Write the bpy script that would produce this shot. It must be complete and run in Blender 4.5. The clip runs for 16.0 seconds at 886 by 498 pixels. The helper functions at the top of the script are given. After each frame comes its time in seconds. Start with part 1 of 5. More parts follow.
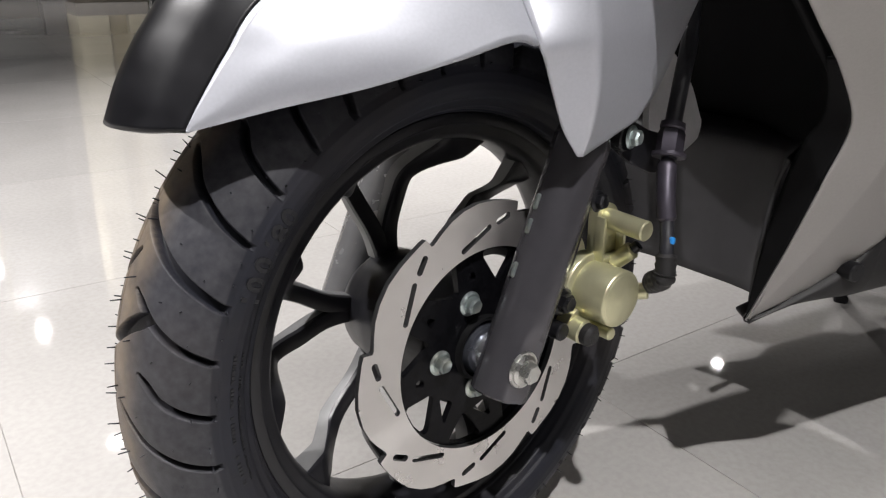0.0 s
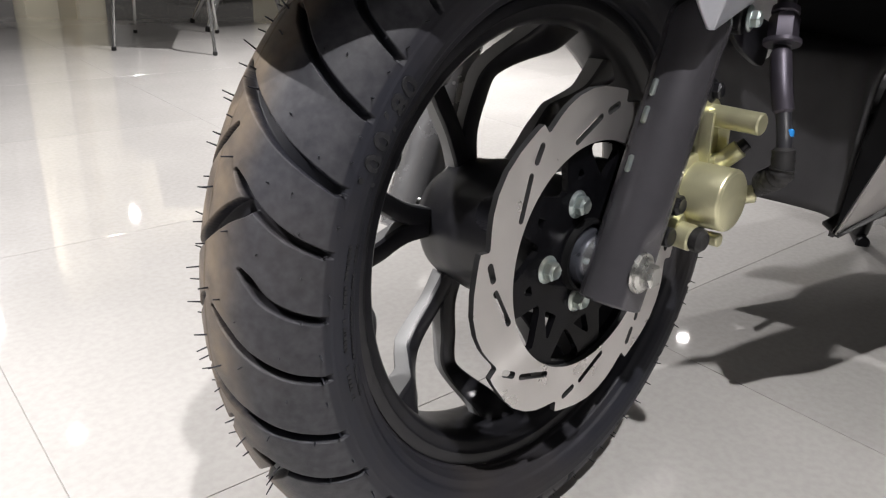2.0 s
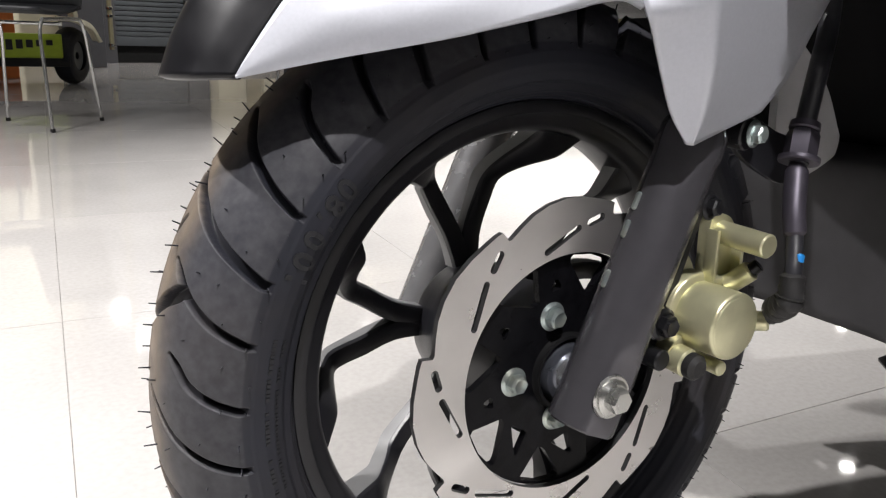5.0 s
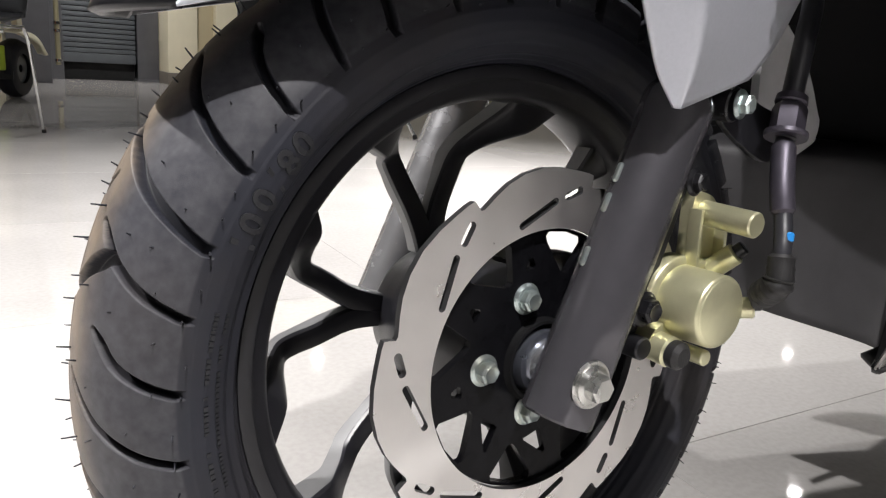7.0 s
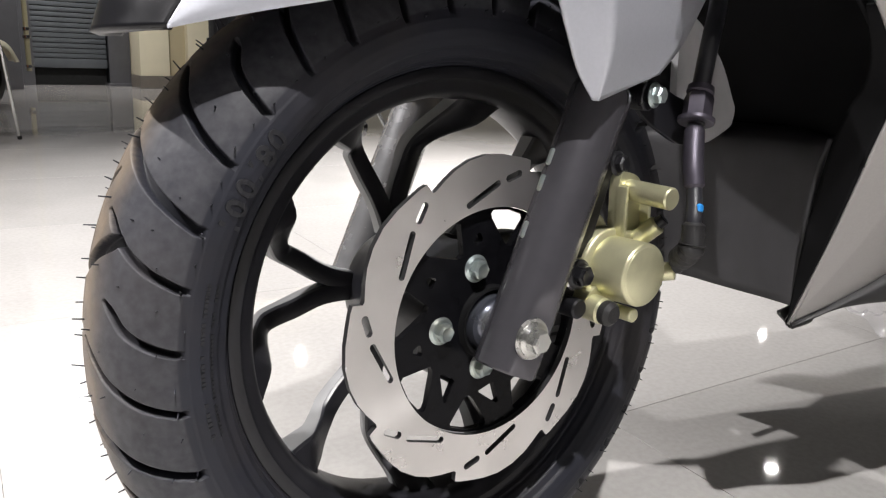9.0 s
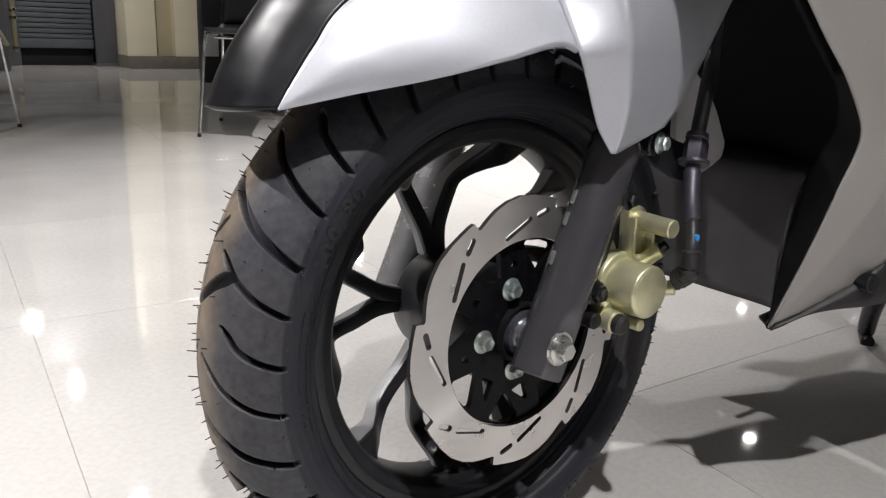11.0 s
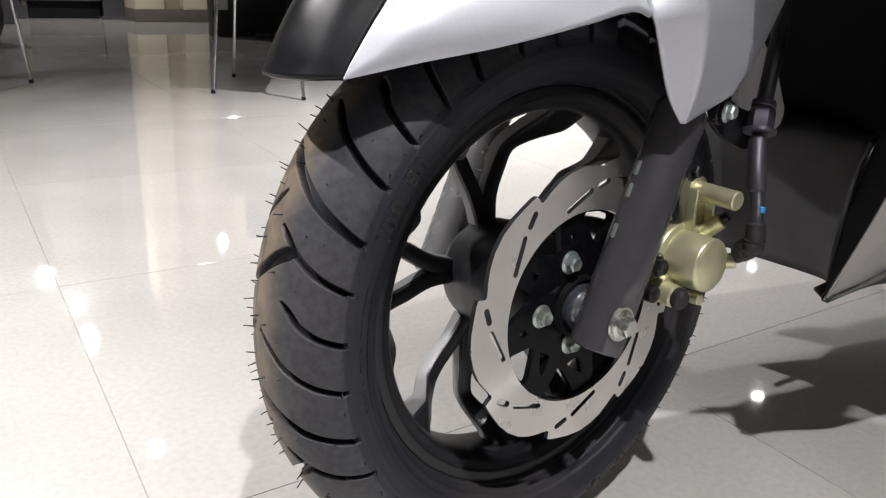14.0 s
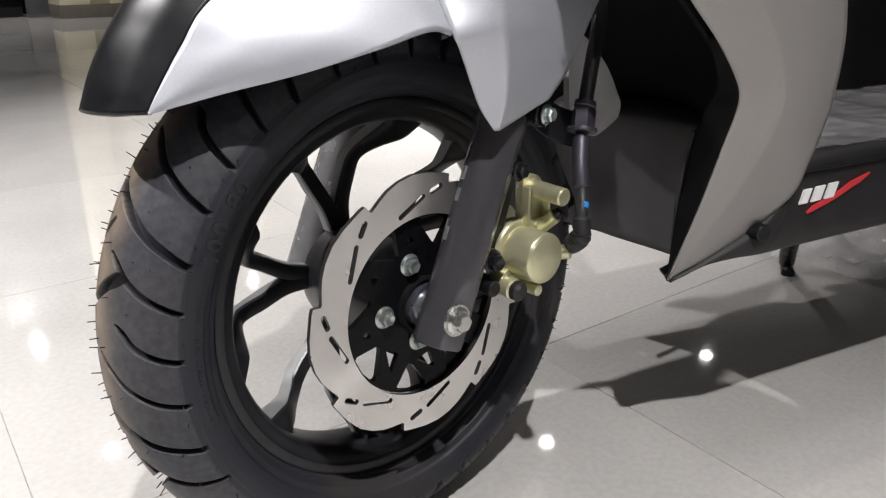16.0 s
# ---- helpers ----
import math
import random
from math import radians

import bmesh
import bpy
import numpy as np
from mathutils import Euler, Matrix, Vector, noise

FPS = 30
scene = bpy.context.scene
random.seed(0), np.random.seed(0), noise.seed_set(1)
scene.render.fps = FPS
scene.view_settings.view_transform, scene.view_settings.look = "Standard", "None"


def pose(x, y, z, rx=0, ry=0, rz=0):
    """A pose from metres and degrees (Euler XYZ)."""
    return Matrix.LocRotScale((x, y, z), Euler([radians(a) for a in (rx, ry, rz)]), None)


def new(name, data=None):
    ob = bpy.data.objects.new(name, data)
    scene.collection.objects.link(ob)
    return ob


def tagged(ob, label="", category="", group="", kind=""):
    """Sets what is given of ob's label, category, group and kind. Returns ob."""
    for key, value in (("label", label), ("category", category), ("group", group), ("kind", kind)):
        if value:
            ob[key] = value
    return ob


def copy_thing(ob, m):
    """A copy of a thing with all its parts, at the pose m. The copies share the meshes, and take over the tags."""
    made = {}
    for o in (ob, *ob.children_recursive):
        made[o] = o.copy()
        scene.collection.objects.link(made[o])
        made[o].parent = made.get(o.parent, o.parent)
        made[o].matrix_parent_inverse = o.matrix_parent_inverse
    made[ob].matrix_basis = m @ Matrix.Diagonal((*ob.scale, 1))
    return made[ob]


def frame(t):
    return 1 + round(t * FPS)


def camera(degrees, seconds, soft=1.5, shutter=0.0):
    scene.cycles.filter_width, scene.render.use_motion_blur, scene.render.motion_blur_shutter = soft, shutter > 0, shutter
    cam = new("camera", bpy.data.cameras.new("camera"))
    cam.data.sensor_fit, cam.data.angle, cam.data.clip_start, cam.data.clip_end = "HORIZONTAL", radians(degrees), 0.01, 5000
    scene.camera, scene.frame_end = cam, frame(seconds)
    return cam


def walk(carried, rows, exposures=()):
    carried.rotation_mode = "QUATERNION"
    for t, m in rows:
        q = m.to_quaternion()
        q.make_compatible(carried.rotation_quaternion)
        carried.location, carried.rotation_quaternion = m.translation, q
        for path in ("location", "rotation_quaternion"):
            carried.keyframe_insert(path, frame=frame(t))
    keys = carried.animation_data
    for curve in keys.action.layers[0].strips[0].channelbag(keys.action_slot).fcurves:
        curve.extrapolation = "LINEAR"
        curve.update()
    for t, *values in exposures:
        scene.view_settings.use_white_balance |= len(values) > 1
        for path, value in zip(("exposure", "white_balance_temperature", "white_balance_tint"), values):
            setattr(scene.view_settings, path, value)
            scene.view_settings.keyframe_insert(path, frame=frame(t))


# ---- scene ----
cam = camera(60.0, 16.0, 1.25)
METRES, EYE, TILT, LEAN, TURN = 1.0522, 0.5068, -22.0, -2.025, -40.36
ROWS = [
    (0.0, 0.0, 0.0, 0.0, 0.0, 0.0, -0.0),
    (0.5, 0.0057, 0.0585, 0.0151, -2.64, 2.08, -0.06),
    (1.0, 0.0048, 0.0682, -0.0006, -3.46, 1.71, 0.42),
    (1.5, -0.0159, 0.0653, -0.0551, -2.88, 0.16, 0.58),
    (2.0, -0.0907, 0.0527, -0.0541, -3.43, -0.91, 1.14),
    (2.5, -0.1445, 0.0616, -0.0552, -4.37, -1.42, 0.94),
    (3.0, -0.1273, 0.0662, -0.0545, -3.67, -0.24, -1.42),
    (3.5, -0.079, 0.0674, -0.0543, 0.32, 0.99, -3.37),
    (4.0, -0.0339, 0.0553, -0.047, 5.07, 2.55, -4.62),
    (4.5, 0.0113, 0.0509, -0.0427, 8.32, 4.07, -4.04),
    (7.0, 0.008, 0.1028, -0.0664, 4.53, 7.57, -4.11),
    (7.5, 0.0085, 0.1041, -0.0726, 3.82, 7.21, -3.34),
    (8.0, 0.0063, 0.0966, -0.0737, 3.34, 6.93, -2.49),
    (8.5, 0.0055, 0.0766, -0.063, 3.37, 7.16, -2.12),
    (9.0, 0.026, 0.0433, -0.084, 3.28, 7.26, -2.03),
    (11.5, -0.0172, -0.0606, -0.0558, 1.66, 4.86, -1.58),
    (12.0, -0.0277, -0.0466, -0.0527, 1.42, 4.49, -1.63),
    (12.5, -0.0262, -0.0386, -0.0524, 1.2, 3.71, -1.56),
    (13.0, -0.0291, -0.0282, -0.0571, 1.05, 2.92, -1.38),
    (13.5, -0.0638, -0.0325, -0.0505, 1.12, 2.55, -1.37),
    (14.0, -0.0491, -0.0401, -0.0488, 2.43, 2.04, -1.84),
    (14.5, 0.0166, -0.0347, -0.0457, 3.21, 3.15, -2.73),
    (15.0, 0.0715, -0.0222, -0.0378, 1.47, 2.42, -1.02),
    (15.5, 0.0576, -0.0469, -0.0345, -0.4, 1.08, 1.17),
    (16.0, 0.0391, -0.0696, -0.0292, -0.4, 0.42, 1.78),
]

walk(cam, [(t, pose(-0.3436, -0.3461, EYE, TILT, LEAN, TURN) @ pose(METRES * x, METRES * y, METRES * z, 90 + pitch, roll, yaw)) for t, x, y, z, yaw, pitch, roll in ROWS],
     [(0.0, 0.06), (0.5, 0.15), (1.0, 0.20), (1.5, 0.25), (2.5, 0.08), (3.5, 0.12), (4.5, 0.22), (7.0, 0.55), (9.0, 0.54), (11.5, 0.04), (12.5, 0.06), (16.0, 0.14)])

# ---------------------------------------------------------------- light
CEIL = 2.45
world = bpy.data.worlds.new("room_air")
scene.world = world
world.use_nodes = True
world.node_tree.nodes["Background"].inputs[0].default_value = (0.9, 0.95, 1.0, 1)
world.node_tree.nodes["Background"].inputs[1].default_value = 0.0015
scene.view_settings.exposure = 0.0

# ceiling downlights, two of them added fills: x, y, watts, degrees of the beam, degrees by which the lamp is tipped
# towards the far wall
# (1.30, 1.42) and (-0.20, -3.30): unseen fills added for the floor and near side
LAMPS = [(0.75, 3.91, 12, 96, 58), (0.80, 5.66, 13, 150, 0), (2.69, 5.70, 4, 150, 0), (2.88, 2.2, 3, 96, 0), (4.68, 2.14, 4, 96, 0), (7.2, 3.75, 7, 96, 0), (1.30, 1.42, 27, 66, 0),
         (-0.50, -0.94, 28, 84, 0), (-0.88, -1.88, 2, 130, 0), (0.56, 0.24, 2.0, 84, 0), (0.60, -0.20, 1.2, 96, 0), (-1.40, 0.95, 70, 100, 0), (-1.10, 2.30, 6, 96, 0), (-0.20, -3.30, 4, 150, 0)]


def lamp(name, m, size, power, colour, beam):
    data = bpy.data.lights.new(name, "AREA")
    data.shape, data.size, data.energy, data.color, data.spread = "DISK", size, power, colour, radians(beam)
    ob = new(name, data)
    ob.matrix_world = m
    return ob


# ---------------------------------------------------------------- materials
def material(name, base, rough=0.5, metal=0.0, vary=0.15, scale=40.0, bump=0.0, bump_scale=400.0, coat=0.0, spec=0.5, second=None, second_scale=6.0, second_amount=0.5, rough_vary=0.1):
    mat = bpy.data.materials.new(name)
    mat.use_nodes = True
    nt = mat.node_tree
    bsdf = nt.nodes["Principled BSDF"]
    tc = nt.nodes.new("ShaderNodeTexCoord")
    n1 = nt.nodes.new("ShaderNodeTexNoise")
    n1.inputs["Scale"].default_value, n1.inputs["Detail"].default_value = scale, 6
    nt.links.new(tc.outputs["Object"], n1.inputs["Vector"])
    ramp = nt.nodes.new("ShaderNodeValToRGB")
    lo, hi = 1 - vary, 1 + vary
    ramp.color_ramp.elements[0].position, ramp.color_ramp.elements[1].position = 0.3, 0.7
    ramp.color_ramp.elements[0].color = (*[min(1, c * lo) for c in base], 1)
    ramp.color_ramp.elements[1].color = (*[min(1, c * hi) for c in base], 1)
    nt.links.new(n1.outputs["Fac"], ramp.inputs["Fac"])
    colour = ramp.outputs["Color"]
    if second:
        n2 = nt.nodes.new("ShaderNodeTexNoise")
        n2.inputs["Scale"].default_value, n2.inputs["Detail"].default_value = second_scale, 5
        nt.links.new(tc.outputs["Object"], n2.inputs["Vector"])
        r2 = nt.nodes.new("ShaderNodeMapRange")
        r2.inputs["From Min"].default_value, r2.inputs["From Max"].default_value = 0.45, 0.72
        r2.inputs["To Max"].default_value = second_amount
        nt.links.new(n2.outputs["Fac"], r2.inputs["Value"])
        mix = nt.nodes.new("ShaderNodeMix")
        mix.data_type = "RGBA"
        mix.inputs["B"].default_value = (*second, 1)
        nt.links.new(r2.outputs["Result"], mix.inputs["Factor"])
        nt.links.new(colour, mix.inputs["A"])
        colour = mix.outputs["Result"]
    nt.links.new(colour, bsdf.inputs["Base Color"])
    rr = nt.nodes.new("ShaderNodeMapRange")
    rr.inputs["To Min"].default_value, rr.inputs["To Max"].default_value = max(0.02, rough - rough_vary), min(1, rough + rough_vary)
    nt.links.new(n1.outputs["Fac"], rr.inputs["Value"])
    nt.links.new(rr.outputs["Result"], bsdf.inputs["Roughness"])
    bsdf.inputs["Metallic"].default_value = metal
    bsdf.inputs["Specular IOR Level"].default_value = spec
    if coat:
        bsdf.inputs["Coat Weight"].default_value = coat
        bsdf.inputs["Coat Roughness"].default_value = 0.22
    if bump:
        n3 = nt.nodes.new("ShaderNodeTexNoise")
        n3.inputs["Scale"].default_value, n3.inputs["Detail"].default_value = bump_scale, 4
        nt.links.new(tc.outputs["Object"], n3.inputs["Vector"])
        bm_ = nt.nodes.new("ShaderNodeBump")
        bm_.inputs["Strength"].default_value, bm_.inputs["Distance"].default_value = bump, 0.001
        nt.links.new(n3.outputs["Fac"], bm_.inputs["Height"])
        nt.links.new(bm_.outputs["Normal"], bsdf.inputs["Normal"])
    return mat


def add_dust_and_light(mat, measure_of, lo, hi, colour, amount, scale):
    """Crown dust by the offset (Y), light put into the tread's colour by the radius from the axle, between lo and hi
    and beyond.
    """
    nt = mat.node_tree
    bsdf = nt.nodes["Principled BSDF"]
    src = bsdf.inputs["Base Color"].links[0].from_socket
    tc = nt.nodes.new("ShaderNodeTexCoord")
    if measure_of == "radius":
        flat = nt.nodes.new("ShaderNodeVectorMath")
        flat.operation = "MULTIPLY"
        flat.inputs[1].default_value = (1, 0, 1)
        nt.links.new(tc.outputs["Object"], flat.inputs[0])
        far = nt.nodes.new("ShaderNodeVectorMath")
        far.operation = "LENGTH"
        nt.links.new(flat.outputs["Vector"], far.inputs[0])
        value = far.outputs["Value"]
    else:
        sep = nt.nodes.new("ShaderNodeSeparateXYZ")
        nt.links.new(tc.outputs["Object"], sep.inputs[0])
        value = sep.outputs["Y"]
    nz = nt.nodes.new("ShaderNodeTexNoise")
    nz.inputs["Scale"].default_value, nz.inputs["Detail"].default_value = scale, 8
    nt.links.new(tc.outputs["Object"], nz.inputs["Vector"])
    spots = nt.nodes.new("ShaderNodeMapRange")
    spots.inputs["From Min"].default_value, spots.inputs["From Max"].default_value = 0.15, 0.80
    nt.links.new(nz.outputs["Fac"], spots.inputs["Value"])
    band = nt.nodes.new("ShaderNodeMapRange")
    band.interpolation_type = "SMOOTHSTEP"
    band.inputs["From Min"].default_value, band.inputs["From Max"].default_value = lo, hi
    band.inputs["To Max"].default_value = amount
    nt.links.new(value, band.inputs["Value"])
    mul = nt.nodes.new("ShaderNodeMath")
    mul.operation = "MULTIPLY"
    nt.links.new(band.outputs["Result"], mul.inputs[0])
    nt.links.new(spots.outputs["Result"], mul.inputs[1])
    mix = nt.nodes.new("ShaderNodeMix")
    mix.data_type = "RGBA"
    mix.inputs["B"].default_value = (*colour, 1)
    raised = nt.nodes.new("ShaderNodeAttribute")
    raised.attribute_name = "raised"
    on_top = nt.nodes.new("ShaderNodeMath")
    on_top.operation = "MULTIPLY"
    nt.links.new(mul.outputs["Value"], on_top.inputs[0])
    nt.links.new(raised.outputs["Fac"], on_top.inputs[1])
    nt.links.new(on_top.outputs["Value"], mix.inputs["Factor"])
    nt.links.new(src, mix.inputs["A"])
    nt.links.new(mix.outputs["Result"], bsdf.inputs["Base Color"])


RUBBER = material("tyre_rubber", (0.0145, 0.0155, 0.0220), 0.55, spec=0.3, vary=0.15, scale=25, bump=0.12, bump_scale=2200, second=(0.075, 0.062, 0.048), second_scale=9, second_amount=0.3)
BLACK_PAINT = material("satin_black_paint", (0.0120, 0.0120, 0.0145), 0.34, vary=0.2, scale=60, bump=0.06, bump_scale=1500, spec=0.38)
SPOKE_SIDE = material("grey_spoke_side", (0.1650, 0.1650, 0.1661), 0.5, 0.1, vary=0.1, scale=60, bump=0.08, bump_scale=900)
DISC_STEEL = material("ground_steel", (0.68, 0.66, 0.645), 0.30, 0.9, vary=0.05, scale=30, bump=0.05, bump_scale=1200)
tangent = DISC_STEEL.node_tree.nodes.new("ShaderNodeTangent")
tangent.direction_type, tangent.axis = "RADIAL", "Y"
DISC_STEEL.node_tree.links.new(tangent.outputs["Tangent"], DISC_STEEL.node_tree.nodes["Principled BSDF"].inputs["Tangent"])
DISC_STEEL.node_tree.nodes["Principled BSDF"].inputs["Anisotropic"].default_value = 0.9
DISC_EDGE = material("dark_cut_edge", (0.05, 0.05, 0.052), 0.4, 0.4, vary=0.15, scale=60)
CARRIER_BLACK = material("black_carrier_coat", (0.0045, 0.0045, 0.0055), 0.20, spec=0.10, vary=0.25, scale=90, bump=0.15, bump_scale=900)
FORK_GREY = material("dark_grey_fork_paint", (0.105, 0.102, 0.114), 0.25, 0.60, vary=0.05, scale=90, bump=0.04, bump_scale=2500, rough_vary=0.03)
FAR_FORK = material("grey_fork_tube", (0.42, 0.42, 0.43), 0.26, 0.7, vary=0.1, scale=50)
GOLD = material("gold_anodised_casting", (0.62, 0.60, 0.395), 0.32, 0.7, vary=0.06, scale=80, bump=0.18, bump_scale=1300)
ZINC = material("zinc_plated_steel", (0.42, 0.48, 0.48), 0.32, 0.85, vary=0.12, scale=120, second=(0.45, 0.42, 0.30), second_scale=60, second_amount=0.5)
BRIGHT_ZINC = material("bright_zinc", (0.54, 0.54, 0.52), 0.27, 0.92, vary=0.04, scale=60, second=(0.58, 0.56, 0.46), second_scale=40, second_amount=0.4)
CHROME = material("polished_steel", (0.6, 0.6, 0.6), 0.15, 1.0, vary=0.04, scale=60, rough_vary=0.05)
BRIGHT_STEEL = material("turned_steel", (0.70, 0.71, 0.74), 0.25, 0.9, vary=0.05, scale=80)
BLUED = material("blued_steel_spacer", (0.14, 0.15, 0.18), 0.3, 0.8, vary=0.1, scale=60)
BLACK_BOLT = material("black_oxide_steel", (0.012, 0.012, 0.014), 0.3, 0.3, vary=0.2, scale=120)
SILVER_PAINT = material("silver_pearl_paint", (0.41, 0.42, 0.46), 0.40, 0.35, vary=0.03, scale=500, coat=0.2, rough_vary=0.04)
# leg shield silver, set darker and browner than the fender's
SIDE_SILVER = material("darker_side_silver", (0.30, 0.287, 0.278), 0.45, 0.25, vary=0.03, scale=500, coat=0.3, rough_vary=0.04)
GLOSS_BLACK = material("black_plastic_gloss", (0.008, 0.008, 0.0095), 0.33, spec=0.25, vary=0.2, scale=50, bump=0.03, bump_scale=1500)
# black panel plastic, missing light made up for in its colour
LIGHTENED_BLACK = material("lightened_black_plastic", (0.040, 0.039, 0.042), 0.5, vary=0.15, scale=40, bump=0.25, bump_scale=1400, spec=0.4)
# black plastic with the recess shade put into its colour
DARKENED_BLACK = material("darkened_black_plastic", (0.005, 0.005, 0.0055), 0.65, vary=0.15, scale=40, bump=0.2, bump_scale=1400, spec=0.08)
BLACK_PLASTIC = material("black_grained_plastic", (0.014, 0.0135, 0.014), 0.5, vary=0.15, scale=40, bump=0.3, bump_scale=1400, spec=0.4)
GREY_PLASTIC = material("grey_plastic", (0.42, 0.42, 0.43), 0.5, vary=0.1, scale=40, bump=0.1)
HOSE_RUBBER = material("hose_rubber", (0.02, 0.02, 0.024), 0.38, vary=0.2, scale=100, bump=0.1)
FERRULE = material("purplish_plated_steel", (0.062, 0.056, 0.072), 0.45, 0.6, vary=0.15, scale=80)
BLUE_MARK = material("blue_paint_mark", (0.02, 0.22, 0.60), 0.4, vary=0.1)
WHITE_INK = material("white_print", (0.75, 0.75, 0.75), 0.5, vary=0.05)
RED_INK = material("red_print", (0.55, 0.03, 0.04), 0.5, vary=0.05)
# tread paler than the wall: dust plus the light it catches, as colour
add_dust_and_light(RUBBER, "radius", 0.1972, 0.1990, (0.062, 0.062, 0.068), 0.8, 160)
add_dust_and_light(RUBBER, "offset", 0.041, 0.068, (0.24, 0.185, 0.128), 0.85, 60)
LETTER = material("moulded_rubber_letter", (0.011, 0.0112, 0.014), 0.6, vary=0.2, scale=60, bump=0.15, bump_scale=900)


# ---------------------------------------------------------------- mesh helpers
def link_mesh(name, me, mat, parent=None, label="", smooth=True, angle=40):
    if smooth:
        me.shade_smooth()
    ob = new(name, me)
    me.materials.append(mat)
    if smooth and angle:
        mark_sharp(me, angle)
    if parent is not None:
        ob.parent = parent
    if label:
        ob["label"] = label
    return ob


def mark_sharp(me, angle):
    bm = bmesh.new()
    bm.from_mesh(me)
    lim = radians(angle)
    for e in bm.edges:
        if len(e.link_faces) == 2 and e.calc_face_angle(0) > lim:
            e.smooth = False
    bm.to_mesh(me)
    bm.free()


def part(name, bm, mat, parent=None, label="", smooth=True, angle=40):
    bmesh.ops.recalc_face_normals(bm, faces=bm.faces)
    me = bpy.data.meshes.new(name)
    bm.to_mesh(me)
    bm.free()
    return link_mesh(name, me, mat, parent, label, smooth, angle)


def lathe(profile, seg=48, m=None, bm=None):
    """Turns (along, radius) pairs about the local z axis; m lays it in place."""
    bm = bm or bmesh.new()
    m = m or Matrix()
    rings = []
    for a, r in profile:
        if r < 1e-6:
            rings.append([bm.verts.new(m @ Vector((0, 0, a)))])
        else:
            rings.append([bm.verts.new(m @ Vector((r * math.cos(2 * math.pi * k / seg), r * math.sin(2 * math.pi * k / seg), a))) for k in range(seg)])
    for p, q in zip(rings, rings[1:]):
        for k in range(seg):
            k2 = (k + 1) % seg
            f = [p[k % len(p)], p[k2 % len(p)], q[k2 % len(q)], q[k % len(q)]]
            f = list(dict.fromkeys(f))
            if len(f) > 2:
                bm.faces.new(f)
    return bm


def along(p, q):
    """The pose whose z axis runs from p towards q."""
    p, q = Vector(p), Vector(q)
    return Matrix.Translation(p) @ (q - p).to_track_quat("Z", "Y").to_matrix().to_4x4()


def rod(p, q, r, bevel=0.0006, seg=24, bm=None, r2=None):
    n = (Vector(q) - Vector(p)).length
    r2 = r if r2 is None else r2
    b = min(bevel, r * 0.45, r2 * 0.45, n * 0.45)
    return lathe([(0, 0), (0, r - b), (b, r), (n - b, r2), (n, r2 - b), (n, 0)], seg, along(p, q), bm)


def hex_head(p, q, r, bm=None):
    """A hexagon head with chamfered crown from p to q."""
    bm = bm or bmesh.new()
    n = (Vector(q) - Vector(p)).length
    m = along(p, q)
    rings = []
    for a, k in ((0, 1), (n * 0.8, 1), (n, 0.86)):
        rings.append([bm.verts.new(m @ Vector((k * r * math.cos(math.pi / 3 * i), k * r * math.sin(math.pi / 3 * i), a))) for i in range(6)])
    for u, v in zip(rings, rings[1:]):
        for i in range(6):
            bm.faces.new((u[i], u[(i + 1) % 6], v[(i + 1) % 6], v[i]))
    bm.faces.new(rings[-1])
    bm.faces.new(rings[0][::-1])
    return bm


def flange_bolt(name, p, d, r, mat, parent, label="", dimple=True):
    """A hex flange bolt at p whose head stands out along d."""
    p, d = Vector(p), Vector(d).normalized()
    h = r * 0.75
    bm = lathe([(0, 0), (0, r * 1.42), (r * 0.12, r * 1.45), (r * 0.34, r * 1.15), (r * 0.38, 0.4 * r)], 28, along(p, p + d))
    hex_head(p + d * r * 0.25, p + d * (r * 0.25 + h * 1.25), r, bm)
    if dimple:
        lathe([(0, r * 0.72), (r * 0.1, r * 0.68), (r * 0.02, r * 0.5), (0, 0)], 20, along(p + d * (r * 0.25 + h * 1.25), p + d * 9), bm)
    return part(name, bm, mat, parent, label, angle=30)


def tube(points, radius, seg=14, bm=None, step=8):
    """A hose along a smooth curve through the points."""
    bm = bm or bmesh.new()
    pts = spline([Vector(p) for p in points], step)
    rad = radius if callable(radius) else (lambda u: radius)
    rings = []
    side = None
    for i, p in enumerate(pts):
        t = (pts[min(i + 1, len(pts) - 1)] - pts[max(i - 1, 0)]).normalized()
        if side is None:
            side = t.orthogonal().normalized()
        side = (side - t * side.dot(t)).normalized()
        up = t.cross(side)
        r = rad(i / (len(pts) - 1))
        rings.append([bm.verts.new(p + side * r * math.cos(2 * math.pi * k / seg) + up * r * math.sin(2 * math.pi * k / seg)) for k in range(seg)])
    for u, v in zip(rings, rings[1:]):
        for k in range(seg):
            bm.faces.new((u[k], u[(k + 1) % seg], v[(k + 1) % seg], v[k]))
    bm.faces.new(rings[0][::-1])
    bm.faces.new(rings[-1])
    return bm


def spline(pts, step=8):
    """Catmull-Rom through the points."""
    if len(pts) < 3:
        return [pts[0].lerp(pts[-1], k / step) for k in range(step + 1)]
    ext = [pts[0] * 2 - pts[1]] + list(pts) + [pts[-1] * 2 - pts[-2]]
    out = []
    for i in range(1, len(ext) - 2):
        a, b, c, d = ext[i - 1:i + 3]
        for k in range(step):
            t = k / step
            out.append(0.5 * ((2 * b) + (c - a) * t + (2 * a - 5 * b + 4 * c - d) * t * t + (3 * b - 3 * c + d - a) * t ** 3))
    out.append(pts[-1])
    return out


